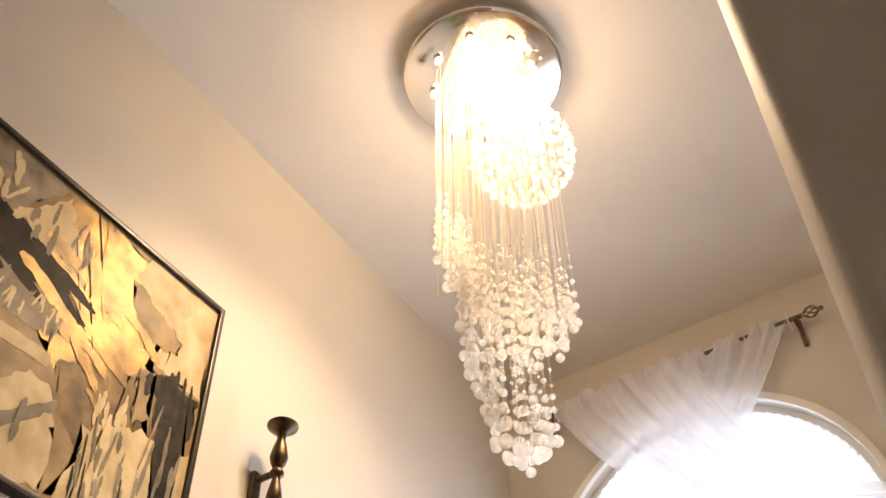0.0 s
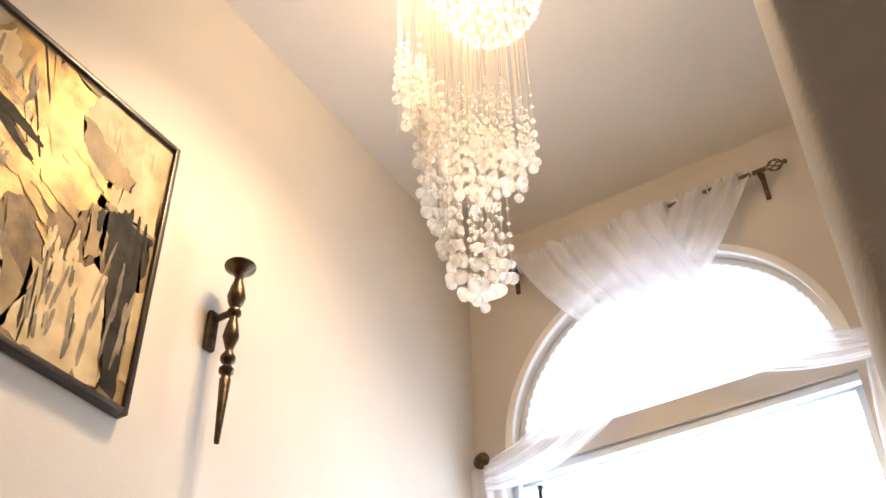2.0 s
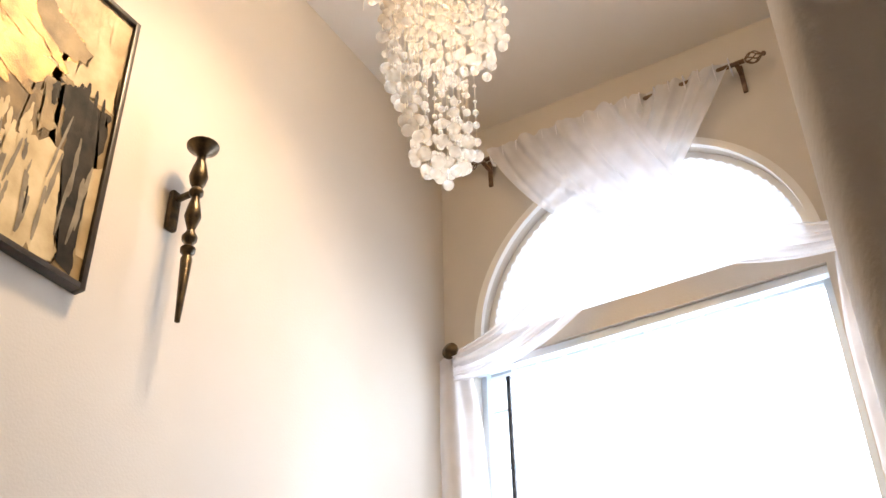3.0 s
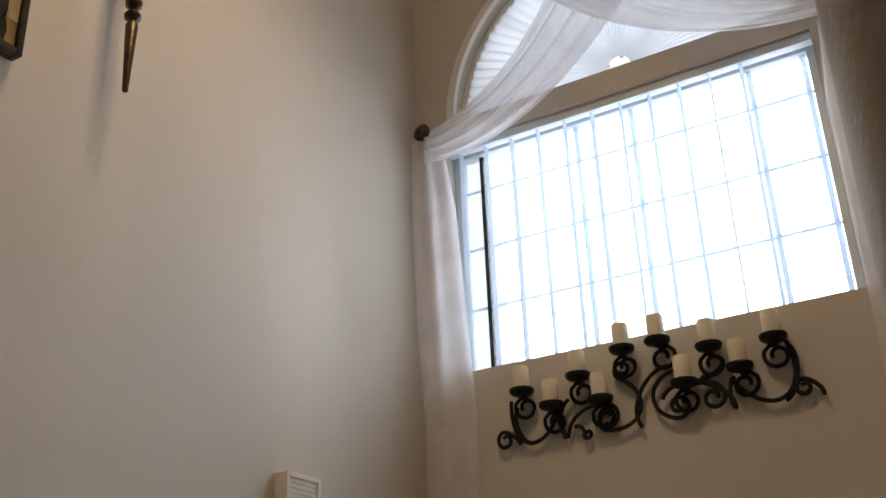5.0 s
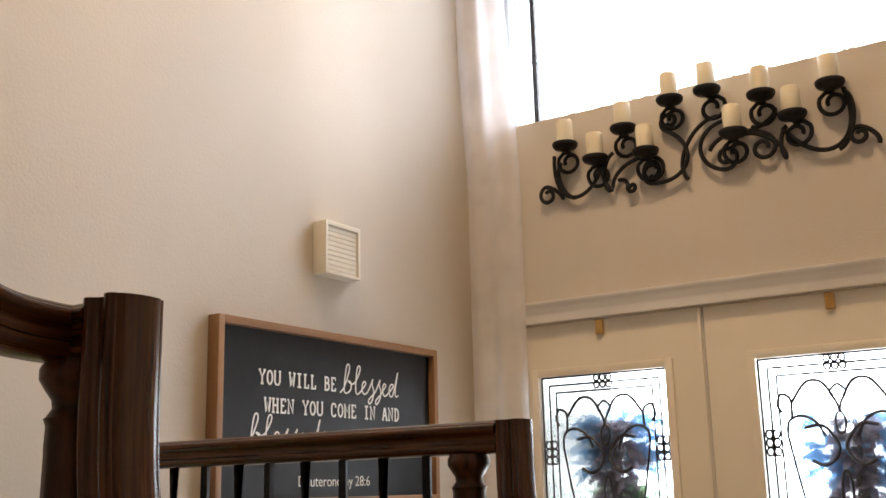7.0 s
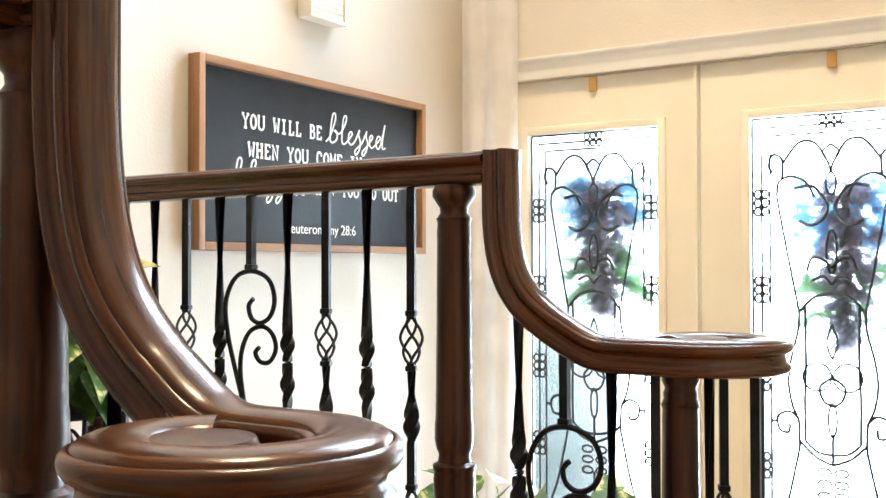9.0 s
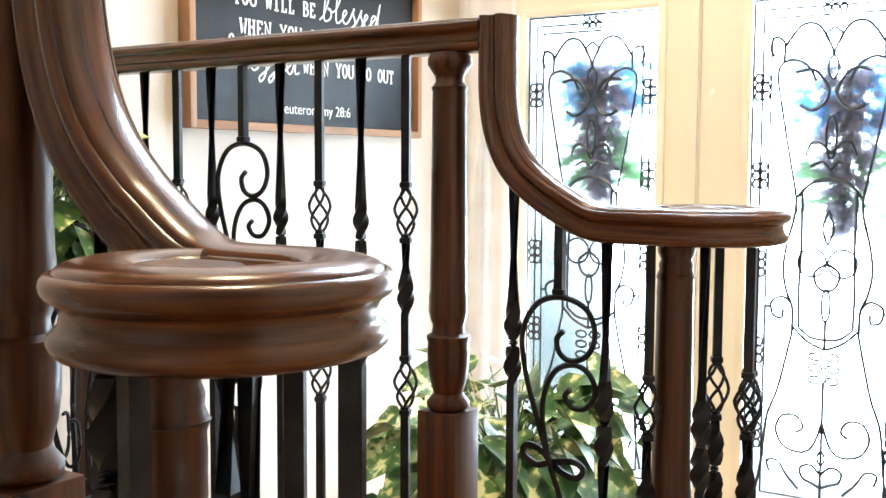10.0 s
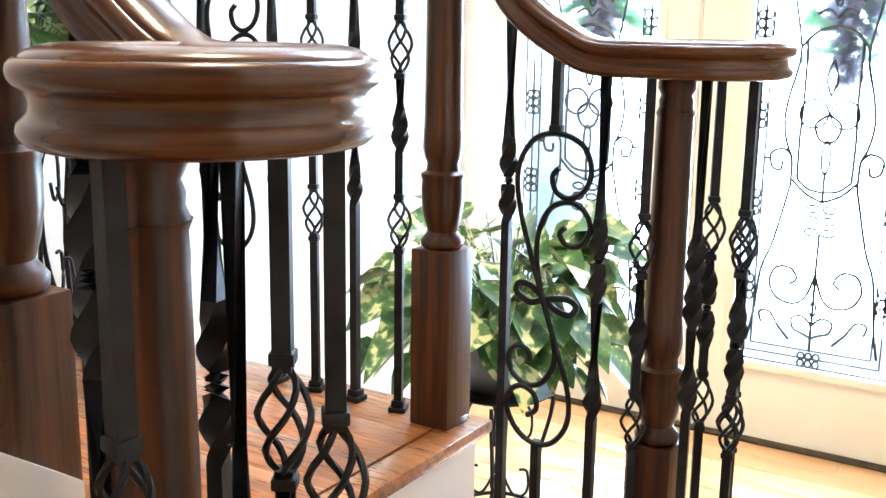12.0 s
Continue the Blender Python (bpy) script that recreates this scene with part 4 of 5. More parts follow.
def stroke(bm, y, z, length, width, angle, n=7):
    """One ragged brush mark a hair above the canvas; y and z count from the upper right corner."""
    c, s = math.cos(radians(angle)), math.sin(radians(angle))
    h = 0.0359 + rnd.random() * 0.0012
    up, lo = [], []
    for k in range(n + 1):
        f = k / n - 0.5
        w = width * (0.5 + rnd.uniform(-0.16, 0.12)) * (1 - 0.6 * abs(2 * f) ** 4)
        mid = rnd.uniform(-0.1, 0.1) * width
        for row, q in ((up, mid + w), (lo, mid - w)):
            yy, zz = P1 - y + f * length * c - q * s, Q1 - z + f * length * s + q * c
            row.append(bm.verts.new((h, min(max(yy, P0 + 0.024), P1 - 0.024), min(max(zz, Q0 + 0.024), Q1 - 0.024))))
    for k in range(n):
        f = bm.faces.new((lo[k], lo[k + 1], up[k + 1], up[k]))


def strokes(material, label, rows):
    bm = bmesh.new()
    for count, y0, y1, z0, z1, l0, l1, w0, w1, a0, a1 in rows:
        for _ in range(count):
            stroke(bm, rnd.uniform(y0, y1), rnd.uniform(z0, z1), rnd.uniform(l0, l1), rnd.uniform(w0, w1), rnd.uniform(a0, a1))
    bmesh.ops.recalc_face_normals(bm, faces=bm.faces)
    ob = part("brush_mark", bm, material, pic, label, smooth=False)
    ob["kind"] = "stuff"


def patch(material, label, height, corners, rough=0.012):
    """A painted field with a wavering edge; corners count from the upper right corner of the picture."""
    bm = bmesh.new()
    ring_ = []
    lift = 0.0342 + height * 0.0003 + len(pic.children) * 0.00002     # no two fields in one plane
    for (y0, z0), (y1, z1) in zip(corners, corners[1:] + corners[:1]):
        m = max(2, int(math.hypot(y1 - y0, z1 - z0) / 0.025))
        for q in range(m):
            f = q / m
            yy, zz = y0 + (y1 - y0) * f + rnd.uniform(-rough, rough), z0 + (z1 - z0) * f + rnd.uniform(-rough, rough)
            ring_.append(bm.verts.new((lift, min(max(P1 - yy, P0 + 0.024), P1 - 0.024), min(max(Q1 - zz, Q0 + 0.024), Q1 - 0.024))))
    bm.faces.new(ring_)
    bmesh.ops.triangulate(bm, faces=bm.faces[:])
    bmesh.ops.recalc_face_normals(bm, faces=bm.faces)
    part("paint_field", bm, material, pic, label, smooth=False)


patch(PAINT_G, "ochre gold field", 0, [(0.85, 0.05), (0.40, 0.05), (0.15, 0.32), (0.30, 0.50), (0.25, 0.75), (0.60, 0.80), (0.90, 0.55)], 0.02)
patch(PAINT_Y, "warm grey field", 1, [(1.45, 0.03), (0.82, 0.04), (0.99, 0.30), (1.20, 0.36), (1.45, 0.36)])
patch(PAINT_B, "dark brown band", 1, [(1.0, 0.50), (0.80, 0.46), (0.62, 0.44), (0.70, 0.66), (1.0, 0.66)], 0.02)
patch(PAINT_K, "black sweeping band", 2, [(1.45, 0.36), (1.04, 0.33), (0.92, 0.31), (0.78, 0.34), (0.61, 0.43), (0.84, 0.52), (1.05, 0.54), (1.45, 0.60)])
patch(CANVAS, "pale triangle", 3, [(0.97, 0.29), (0.81, 0.07), (0.63, 0.42), (0.74, 0.37), (0.86, 0.36)])
patch(CANVAS, "cream field", 1, [(0.39, 0.03), (0.02, 0.03), (0.03, 0.49), (0.20, 0.49), (0.36, 0.46), (0.18, 0.37), (0.20, 0.29), (0.46, 0.16)])
patch(PAINT_U, "rounded umber field", 4, [(0.45, 0.18), (0.44, 0.28), (0.36, 0.42), (0.19, 0.37), (0.17, 0.31), (0.30, 0.25)])
patch(PAINT_Y, "grey sweeping field", 3, [(1.30, 0.58), (0.98, 0.50), (0.72, 0.54), (0.66, 0.60), (0.74, 0.68), (1.30, 0.70)])
patch(CANVAS, "cream bar", 4, [(1.40, 0.76), (0.68, 0.73), (0.68, 0.785), (1.40, 0.82)], 0.004)
patch(PAINT_B, "dark umber field", 0, [(0.66, 0.74), (0.28, 0.55), (0.24, 0.82), (0.50, 1.00), (0.60, 0.90)], 0.02)
patch(CANVAS, "cream lower field", 2, [(1.45, 0.90), (0.82, 0.92), (0.73, 0.84), (0.63, 0.85), (0.60, 0.93), (0.57, 1.20), (1.45, 1.20)])
patch(PAINT_Y, "grey stripe", 4, [(1.05, 1.13), (0.77, 1.02), (0.61, 0.87), (0.60, 0.91), (0.76, 1.07), (1.05, 1.18)], 0.006)
patch(PAINT_K, "black column", 3, [(0.28, 0.505), (0.04, 0.50), (0.05, 0.78), (0.06, 1.20), (0.13, 1.20), (0.19, 0.84), (0.20, 0.68)])
patch(CANVAS, "cream field with dripping edge", 2, [(0.48, 0.91), (0.40, 0.84), (0.31, 0.79), (0.20, 0.77), (0.15, 0.98), (0.13, 1.20), (0.54, 1.20), (0.49, 1.02)], 0.02)
patch(PAINT_U, "tan column", 4, [(0.33, 0.54), (0.26, 0.51), (0.25, 0.71), (0.31, 0.79)])
patch(CANVAS, "cream bar", 4, [(0.07, 0.77), (0.02, 0.74), (0.02, 1.12), (0.06, 1.12)], 0.004)
strokes(PAINT_G, "ochre gold brush marks", [(14, 0.32, 0.80, 0.30, 0.62, 0.12, 0.3, 0.02, 0.06, -40, -10), (8, 0.5, 0.66, 0.1, 0.45, 0.2, 0.35, 0.015, 0.04, 60, 110), (5, 0.40, 0.6, 0.55, 0.8, 0.1, 0.25, 0.02, 0.05, -45, -20)])
strokes(PAINT_Y, "warm grey brush marks", [(16, 0.22, 0.50, 0.86, 1.17, 0.06, 0.22, 0.008, 0.022, 80, 98), (12, 0.68, 0.95, 0.56, 0.66, 0.05, 0.10, 0.006, 0.014, 70, 100), (14, 0.66, 1.4, 0.95, 1.17, 0.08, 0.25, 0.010, 0.03, 75, 100), (10, 0.66, 0.92, 0.18, 0.36, 0.06, 0.16, 0.012, 0.03, 75, 105), (6, 0.08, 0.22, 0.60, 1.0, 0.2, 0.4, 0.010, 0.02, 80, 96)])
strokes(CANVAS, "cream brush marks", [(34, 0.05, 0.36, 0.06, 0.24, 0.03, 0.09, 0.008, 0.02, 60, 100), (16, 0.85, 1.42, 0.08, 0.30, 0.05, 0.14, 0.015, 0.04, 60, 110), (10, 0.22, 0.46, 0.74, 0.88, 0.08, 0.16, 0.012, 0.025, 84, 96), (14, 0.68, 0.95, 0.57, 0.66, 0.05, 0.09, 0.006, 0.012, 70, 100)])
strokes(PAINT_K, "black brush marks", [(12, 0.07, 0.28, 0.50, 0.62, 0.08, 0.25, 0.01, 0.03, 85, 95), (8, 0.72, 1.35, 0.36, 0.56, 0.2, 0.5, 0.02, 0.06, -35, -15), (3, 0.60, 0.78, 0.10, 0.45, 0.35, 0.45, 0.006, 0.010, 108, 116), (5, 0.28, 0.50, 1.0, 1.15, 0.1, 0.2, 0.006, 0.012, 84, 96)])

torch = thing("torch_sconce", (0.06, -2.085, 4.2), "dark bronze turned torch wall sconce", "wall sconce")
part("wall_plate", boxed(0.001, 0.03, -2.11, -2.06, 4.245, 4.425, 0.012), BRONZE, torch)
part("arm", boxed(0.025, 0.12, -2.096, -2.074, 4.375, 4.397, 0.005), BRONZE, torch)
bm = bmesh.new()
TX, TY = 0.125, -2.085
lathe(bm, [(0.004, 3.808), (0.010, 3.812), (0.022, 4.075), (0.017, 4.085), (0.017, 4.095), (0.028, 4.105), (0.029, 4.120), (0.017, 4.132), (0.016, 4.142), (0.028, 4.156), (0.030, 4.172), (0.018, 4.192), (0.014, 4.205), (0.020, 4.225), (0.032, 4.265), (0.026, 4.305), (0.017, 4.345), (0.016, 4.36), (0.028, 4.372), (0.028, 4.386), (0.018, 4.40), (0.030, 4.425), (0.037, 4.455), (0.028, 4.50), (0.018, 4.535), (0.017, 4.555)], TX, TY, 20)
part("stem", bm, BRONZE, torch)
bm = bmesh.new()
lathe(bm, [(0.018, 4.553), (0.022, 4.566), (0.040, 4.585), (0.062, 4.600), (0.064, 4.608), (0.058, 4.610), (0.036, 4.597), (0.01, 4.594)], TX, TY, 28)
part("dish", bm, BRONZE, torch)

chime = thing("door_chime", (0.04, -1.0, 2.62), "cream plastic door chime box on wall", "door chime")
bm = boxed(0.001, 0.055, -1.10, -0.897, 2.53, 2.73, 0.006)
part("housing", bm, PLASTIC, chime)
bm = bmesh.new()
for a in ((-1.10, -1.088, 2.53, 2.73), (-0.909, -0.897, 2.53, 2.73), (-1.088, -0.909, 2.712, 2.73), (-1.088, -0.909, 2.53, 2.542)):
    box(bm, 0.053, 0.065, a[0], a[1], a[2], a[3], 0.002)
part("rim", bm, PLASTIC, chime)
for k in range(9):
    z = 2.548 + k * 0.018
    part("louvre", boxed(0.053, 0.059, -1.084, -0.913, z, z + 0.012, 0.002), PLASTIC, chime)

sign = thing("wall_sign", (0.02, -0.99, 1.715), "black wall sign, wooden frame, white lettering", "sign")
S0, S1, U0, U1 = -1.612, -0.365, 1.712, 2.318
bm = bmesh.new()
for a in ((S0, S0 + 0.026, U0, U1), (S1 - 0.026, S1, U0, U1), (S0 + 0.026, S1 - 0.026, U1 - 0.026, U1), (S0 + 0.026, S1 - 0.026, U0, U0 + 0.026)):
    box(bm, 0.002, 0.052, a[0], a[1], a[2], a[3], 0.003)
part("frame", bm, SIGNWOOD, sign, "brown wooden frame")
part("board", boxed(0.004, 0.022, S0 + 0.02, S1 - 0.02, U0 + 0.02, U1 - 0.02), BOARD, sign, smooth=False)


def lettering(text, f0, f1, fz, size, weight=0.0):
    """Words on the sign from f0 to f1 of its width, at fz of its height from the top."""
    cu = bpy.data.curves.new("lettering", "FONT")
    cu.body, cu.size, cu.offset = text, size, weight
    cu.extrude, cu.resolution_u = 0.0008, 3
    tmp = new("lettering", cu)
    me = bpy.data.meshes.new_from_object(tmp.evaluated_get(bpy.context.evaluated_depsgraph_get()))
    bpy.data.objects.remove(tmp)
    xs = [v.co.x for v in me.vertices]
    y0, y1 = S0 + f0 * (S1 - S0), S0 + f1 * (S1 - S0)
    k = (y1 - y0) / (max(xs) - min(xs))
    me.transform(Matrix(((0, 0, 1, 0.0235), (k, 0, 0, y0 - k * min(xs)), (0, 1, 0, U1 - fz * (U1 - U0)), (0, 0, 0, 1))))
    me.transform(Matrix.Translation(-sign.location))
    me.materials.append(CHALK)
    ob = new("lettering", me)
    ob.parent = sign
    ob["label"] = "white painted words"


GLYPHS = {
    "Y": "0,1 .3,.48 .6,1|.3,.48 .3,0|-.1,1 .14,1|.46,1 .7,1|.14,0 .46,0", "O": "o", "U": "0,1 0,.25 .1,.05 .3,0 .5,.05 .6,.25 .6,1|-.1,1 .12,1|.48,1 .7,1",
    "W": "0,1 .14,0 .3,.7 .46,0 .6,1|-.1,1 .14,1|.46,1 .7,1", "I": ".3,0 .3,1|.08,1 .52,1|.08,0 .52,0", "L": ".14,0 .14,1|0,1 .32,1|0,0 .58,0 .58,.26",
    "B": ".1,0 .1,1|0,1 .38,1 .52,.9 .52,.64 .38,.54 .1,.54|.38,.54 .58,.42 .58,.12 .42,0 0,0", "E": ".1,0 .1,1|0,1 .56,1 .56,.8|.1,.52 .4,.52|0,0 .58,0 .58,.22",
    "H": ".06,0 .06,1|.54,0 .54,1|.06,.52 .54,.52|-.08,1 .2,1|.4,1 .68,1|-.08,0 .2,0|.4,0 .68,0", "N": ".04,0 .04,1 .56,0 .56,1|-.08,1 .06,1|.44,1 .68,1|-.08,0 .16,0",
    "C": ".56,.7 .56,.9 .4,1 .2,1 .06,.85 .02,.5 .06,.15 .2,0 .42,0 .58,.16", "M": ".02,0 .02,1 .3,.4 .58,1 .58,0|-.1,1 .04,1|.56,1 .7,1|-.1,0 .14,0|.46,0 .7,0",
    "A": ".02,0 .26,1 .34,1 .58,0|.12,.36 .48,.36|-.1,0 .14,0|.46,0 .7,0", "D": ".1,0 .1,1|0,1 .34,1 .54,.8 .58,.5 .54,.2 .34,0 0,0",
    "G": ".56,.7 .56,.9 .4,1 .2,1 .06,.85 .02,.5 .06,.15 .2,0 .42,0 .56,.1 .56,.44 .34,.44", "T": ".3,0 .3,1|0,.78 0,1 .6,1 .6,.78|.14,0 .46,0"}


def slab_line(text, f0, f1, fz, h):
    """Typewriter capitals with slab serifs from f0 to f1 of the sign's width; fz is the baseline."""
    adv = (f1 - f0) * (S1 - S0) / (len(text) - 0.25)
    z0 = U1 - fz * (U1 - U0)
    for k, ch_ in enumerate(text):
        if ch_ == " ":
            continue
        bm = bmesh.new()
        for run in GLYPHS.get(ch_, "").split("|"):
            pts = [(0.3 + 0.3 * math.cos(q * 0.5236), 0.5 + 0.5 * math.sin(q * 0.5236)) for q in range(13)] if run == "o" else [tuple(map(float, p.split(","))) for p in run.split()]
            sweep(bm, [(0.0235, S0 + f0 * (S1 - S0) + adv * (k + 1.12 * u), z0 + h * v) for u, v in pts], [(-0.0036, -0.0008), (0.0036, -0.0008), (0.0036, 0.0008), (-0.0036, 0.0008)], (1, 0.001, 0.002))
        part("letter", bm, CHALK, sign, "white slab-serif capital")


slab_line("YOU WILL BE", 0.175, 0.497, 0.338, 0.045)
slab_line("WHEN YOU COME IN AND", 0.197, 0.808, 0.490, 0.045)
slab_line("WHEN YOU GO OUT", 0.445, 0.874, 0.660, 0.045)
lettering("Deuteronomy 28:6", 0.335, 0.655, 0.895, 0.052, weight=-0.0004)

SCRIPT = "0,0 .3,.4 .6,1.6 .55,2.1 .35,2 .3,1 .35,.15 .6,0 .9,.3 .85,.8 .6,.9 .95,.7 1.25,.9 1.55,1.7 1.5,2.1 1.3,1.9 1.3,.8 1.4,.1 1.65,.05 2,.5 2.2,.85 2.05,1 1.9,.75 1.95,.25 2.2,.05 2.5,.35 2.82,1.25 2.78,.85 3,.35 2.95,-.3 2.7,-.65 2.6,-.35 3,.1 3.2,.4 3.5,1.25 3.46,.85 3.68,.35 3.6,-.3 3.35,-.65 3.27,-.35 3.65,.1 3.9,.5 4.1,.85 3.95,1 3.82,.75 3.88,.25 4.1,.05 4.4,.3 4.85,.9 4.6,1 4.45,.6 4.55,.15 4.8,.1 4.98,.8 5.15,2 5.05,.6 5.15,.1 5.4,.2"


def script_word(f0, f1, fz, h):
    """The flowing handwritten word, as one ribbon."""
    w = (f1 - f0) * (S1 - S0) / 5.4
    pts = [tuple(map(float, p.split(","))) for p in SCRIPT.split()]
    bm = bmesh.new()
    sweep(bm, smooth_line([(0.0235, S0 + f0 * (S1 - S0) + w * u + 0.12 * w * v, U1 - fz * (U1 - U0) + h * v) for u, v in pts], 4), [(-0.0030, -0.0008), (0.0030, -0.0008), (0.0030, 0.0008), (-0.0030, 0.0008)], (1, 0.001, 0.002))
    part("lettering", bm, CHALK, sign, "white brush-script word")


script_word(0.515, 0.805, 0.345, 0.050)
script_word(0.125, 0.425, 0.68, 0.050)

# ---- chandelier ----
cz = 6.10
ch = thing("chandelier", (CH[0], CH[1], ZC), "chrome chandelier with spiral strands of crystal balls", "chandelier")
bm = bmesh.new()
lathe(bm, [(0.345, cz + 0.035), (0.368, cz + 0.030), (0.372, cz + 0.018), (0.368, cz + 0.006), (0.355, cz), (0.01, cz)], CH[0], CH[1], 64)
part("ceiling_plate", bm, CHROME, ch, "polished chrome disc")
bm = bmesh.new()
lathe(bm, [(0.30, cz + 0.034), (0.30, ZC - 0.001)], CH[0], CH[1], 40)
part("mount", bm, CHROME, ch)
for k in range(8):
    a = k * math.pi / 4 + 0.3
    x, y = CH[0] + 0.24 * math.cos(a), CH[1] + 0.24 * math.sin(a)
    bm = bmesh.new()
    lathe(bm, [(0.022, cz + 0.001), (0.022, cz - 0.012), (0.014, cz - 0.016)], x, y, 12)
    socket = part("lamp_socket", bm, CHROME, ch)
    bm = bmesh.new()
    lathe(bm, [(0.006, cz - 0.015), (0.011, cz - 0.022), (0.011, cz - 0.040), (0.004, cz - 0.046)], x, y, 10)
    b = part("bulb", bm, BULB, socket, "lit halogen capsule bulb")
    b.visible_shadow = False

ball = bmesh.new()
bmesh.ops.create_icosphere(ball, subdivisions=2, radius=1.0)
BEAD = bpy.data.meshes.new("bead")
ball.to_mesh(BEAD)
ball.free()
BEAD.materials.append(CRYSTAL)
rnd = random.Random(11)
ddx, ddy = math.cos(radians(29)), math.sin(radians(29))   # sideways axis of the spiral's start
SX, SY = 0.877, 0.48


def strand_at(side, deep, zhi, zlo, n, r0, r1):
    """One wire with beads that grow towards its lower end."""
    x, y = CH[0] + side * SX - deep * SY, CH[1] + side * SY + deep * SX
    wire = part("strand", tube(bmesh.new(), [(x, y, cz), (x, y, zlo)], 0.0009, 4), LINE, ch, "thin clear line")
    for j in range(n):
        f = j / max(n - 1, 1)
        r = 0.72 * (r0 + (r1 - r0) * f ** 1.4) * rnd.uniform(0.85, 1.15)
        bead = new("bead", BEAD)
        bead.parent = wire
        bead.location = (x - CH[0], y - CH[1], zhi + (zlo - zhi) * f + rnd.uniform(-0.01, 0.01) - ZC)
        bead.scale = (r, r, r)
        bead.rotation_euler = (rnd.random() * 3, rnd.random() * 3, rnd.random() * 3)


for k in range(34):   # outer band that winds down from the side
    f = k / 33
    hi = 5.44 - 0.72 * f + rnd.uniform(-0.06, 0.06)
    strand_at(-0.245 + 0.12 * f + rnd.uniform(-0.005, 0.10), 0.14 - 0.32 * f + rnd.uniform(-0.03, 0.03), hi, hi - 0.26 - 0.06 * rnd.random(), 6, 0.012, 0.026)
for k in range(48):   # wide middle turn
    a, q = k * 2.39996, math.sqrt((k + 0.5) / 48)
    sd = 0.105 + 0.178 * q * math.cos(a)
    hi = 4.90 - 0.14 * rnd.random()
    strand_at(sd, 0.18 * q * math.sin(a), hi, 4.40 + 0.16 * max(0, q - 0.5) + 0.10 * rnd.random(), 7, 0.007, 0.024)
for k in range(16):   # side of the lower turn, with the largest balls
    f = k / 15
    hi = 4.62 - 0.42 * f
    strand_at(-0.125 + 0.09 * f + rnd.uniform(-0.01, 0.05), -0.05 - 0.08 * f + rnd.uniform(-0.03, 0.03), hi, hi - 0.22, 4, 0.016, 0.029)
for k in range(22):   # lower turn, drawn in to the tip
    a, q = k * 2.39996 + 1, math.sqrt((k + 0.5) / 22)
    sd = 0.06 + 0.115 * q * math.cos(a)
    lo = 3.91 + 0.15 * q
    strand_at(sd, 0.11 * q * math.sin(a), min(lo + 0.40, 4.34), lo, 6, 0.008, 0.029)
for k in range(8):    # first balls of the spiral, close under the plate
    hi = 6.06 - 0.02 * k
    strand_at(0.19 + 0.10 * rnd.random(), 0.16 + 0.09 * rnd.random(), hi, hi - 0.12, 3, 0.022, 0.028)
# inner globe of small crystals near the plate, and its hanging wires
gx, gy, gz = CH[0] + 0.125, CH[1] + 0.07, 5.52
bm = bmesh.new()
for k in range(230):
    h = 1 - 2 * (k + 0.5) / 230
    a = k * 2.39996
    r = 0.215 * math.sqrt(1 - h * h)
    q = 0.0135 * rnd.uniform(0.8, 1.15)
    bmesh.ops.create_icosphere(bm, subdivisions=1, radius=q, matrix=pose(gx + r * math.cos(a), gy + r * math.sin(a), gz + 0.235 * h, k * 40, k * 70))
for k in range(170):
    a, r, z = k * 2.39996, 0.25 * math.sqrt(rnd.random()), 5.62 + 0.40 * rnd.random()
    bmesh.ops.create_icosphere(bm, subdivisions=1, radius=0.012 * rnd.uniform(0.7, 1.1), matrix=pose(CH[0] + 0.06 + r * math.cos(a), CH[1] + 0.03 + r * math.sin(a), z, k * 40, k * 70))
ob = part("crystal_globe", bm, CRYSTAL, ch, "globe of small crystal beads", smooth=False)
ob["kind"] = "stuff"
bm = bmesh.new()
for k in range(64):
    a, r = k * 2.39996, 0.26 * math.sqrt((k + 0.5) / 64)
    x, y = CH[0] + 0.01 + r * math.cos(a), CH[1] + 0.02 + r * math.sin(a)
    tube(bm, [(x, y, cz), (x, y, 4.55 + 0.55 * rnd.random())], 0.0014, 3)
ob = part("wire", bm, LINE, ch, "thin hanging lines")
ob["kind"] = "stuff"

# ---- plants and stands ----
def leaf(bm, base, d, length, width, droop, roll):
    """A pointed, folded, drooping leaf."""
    d = Vector(d).normalized()
    side = d.cross(Vector((0, 0, 1)))
    side = side.normalized() if side.length > 1e-3 else Vector((1, 0, 0))
    side = (Matrix.Rotation(roll, 3, d) @ side).normalized()
    nrm = side.cross(d).normalized()
    rows = []
    for f, w in ((-0.04, 0.35), (0.10, 0.85), (0.32, 1.0), (0.62, 0.72), (0.85, 0.32), (1.0, 0.03)):
        c = Vector(base) + d * (length * f) + Vector((0, 0, -droop * length * f * f))
        rows.append([bm.verts.new(c + side * (width * 0.5 * w * s) + nrm * (0.16 * width * w * abs(s))) for s in (-1, 0, 1)])
    for a, b in zip(rows, rows[1:]):
        bm.faces.new((a[0], a[1], b[1], b[0]))
        bm.faces.new((a[1], a[2], b[2], b[1]))


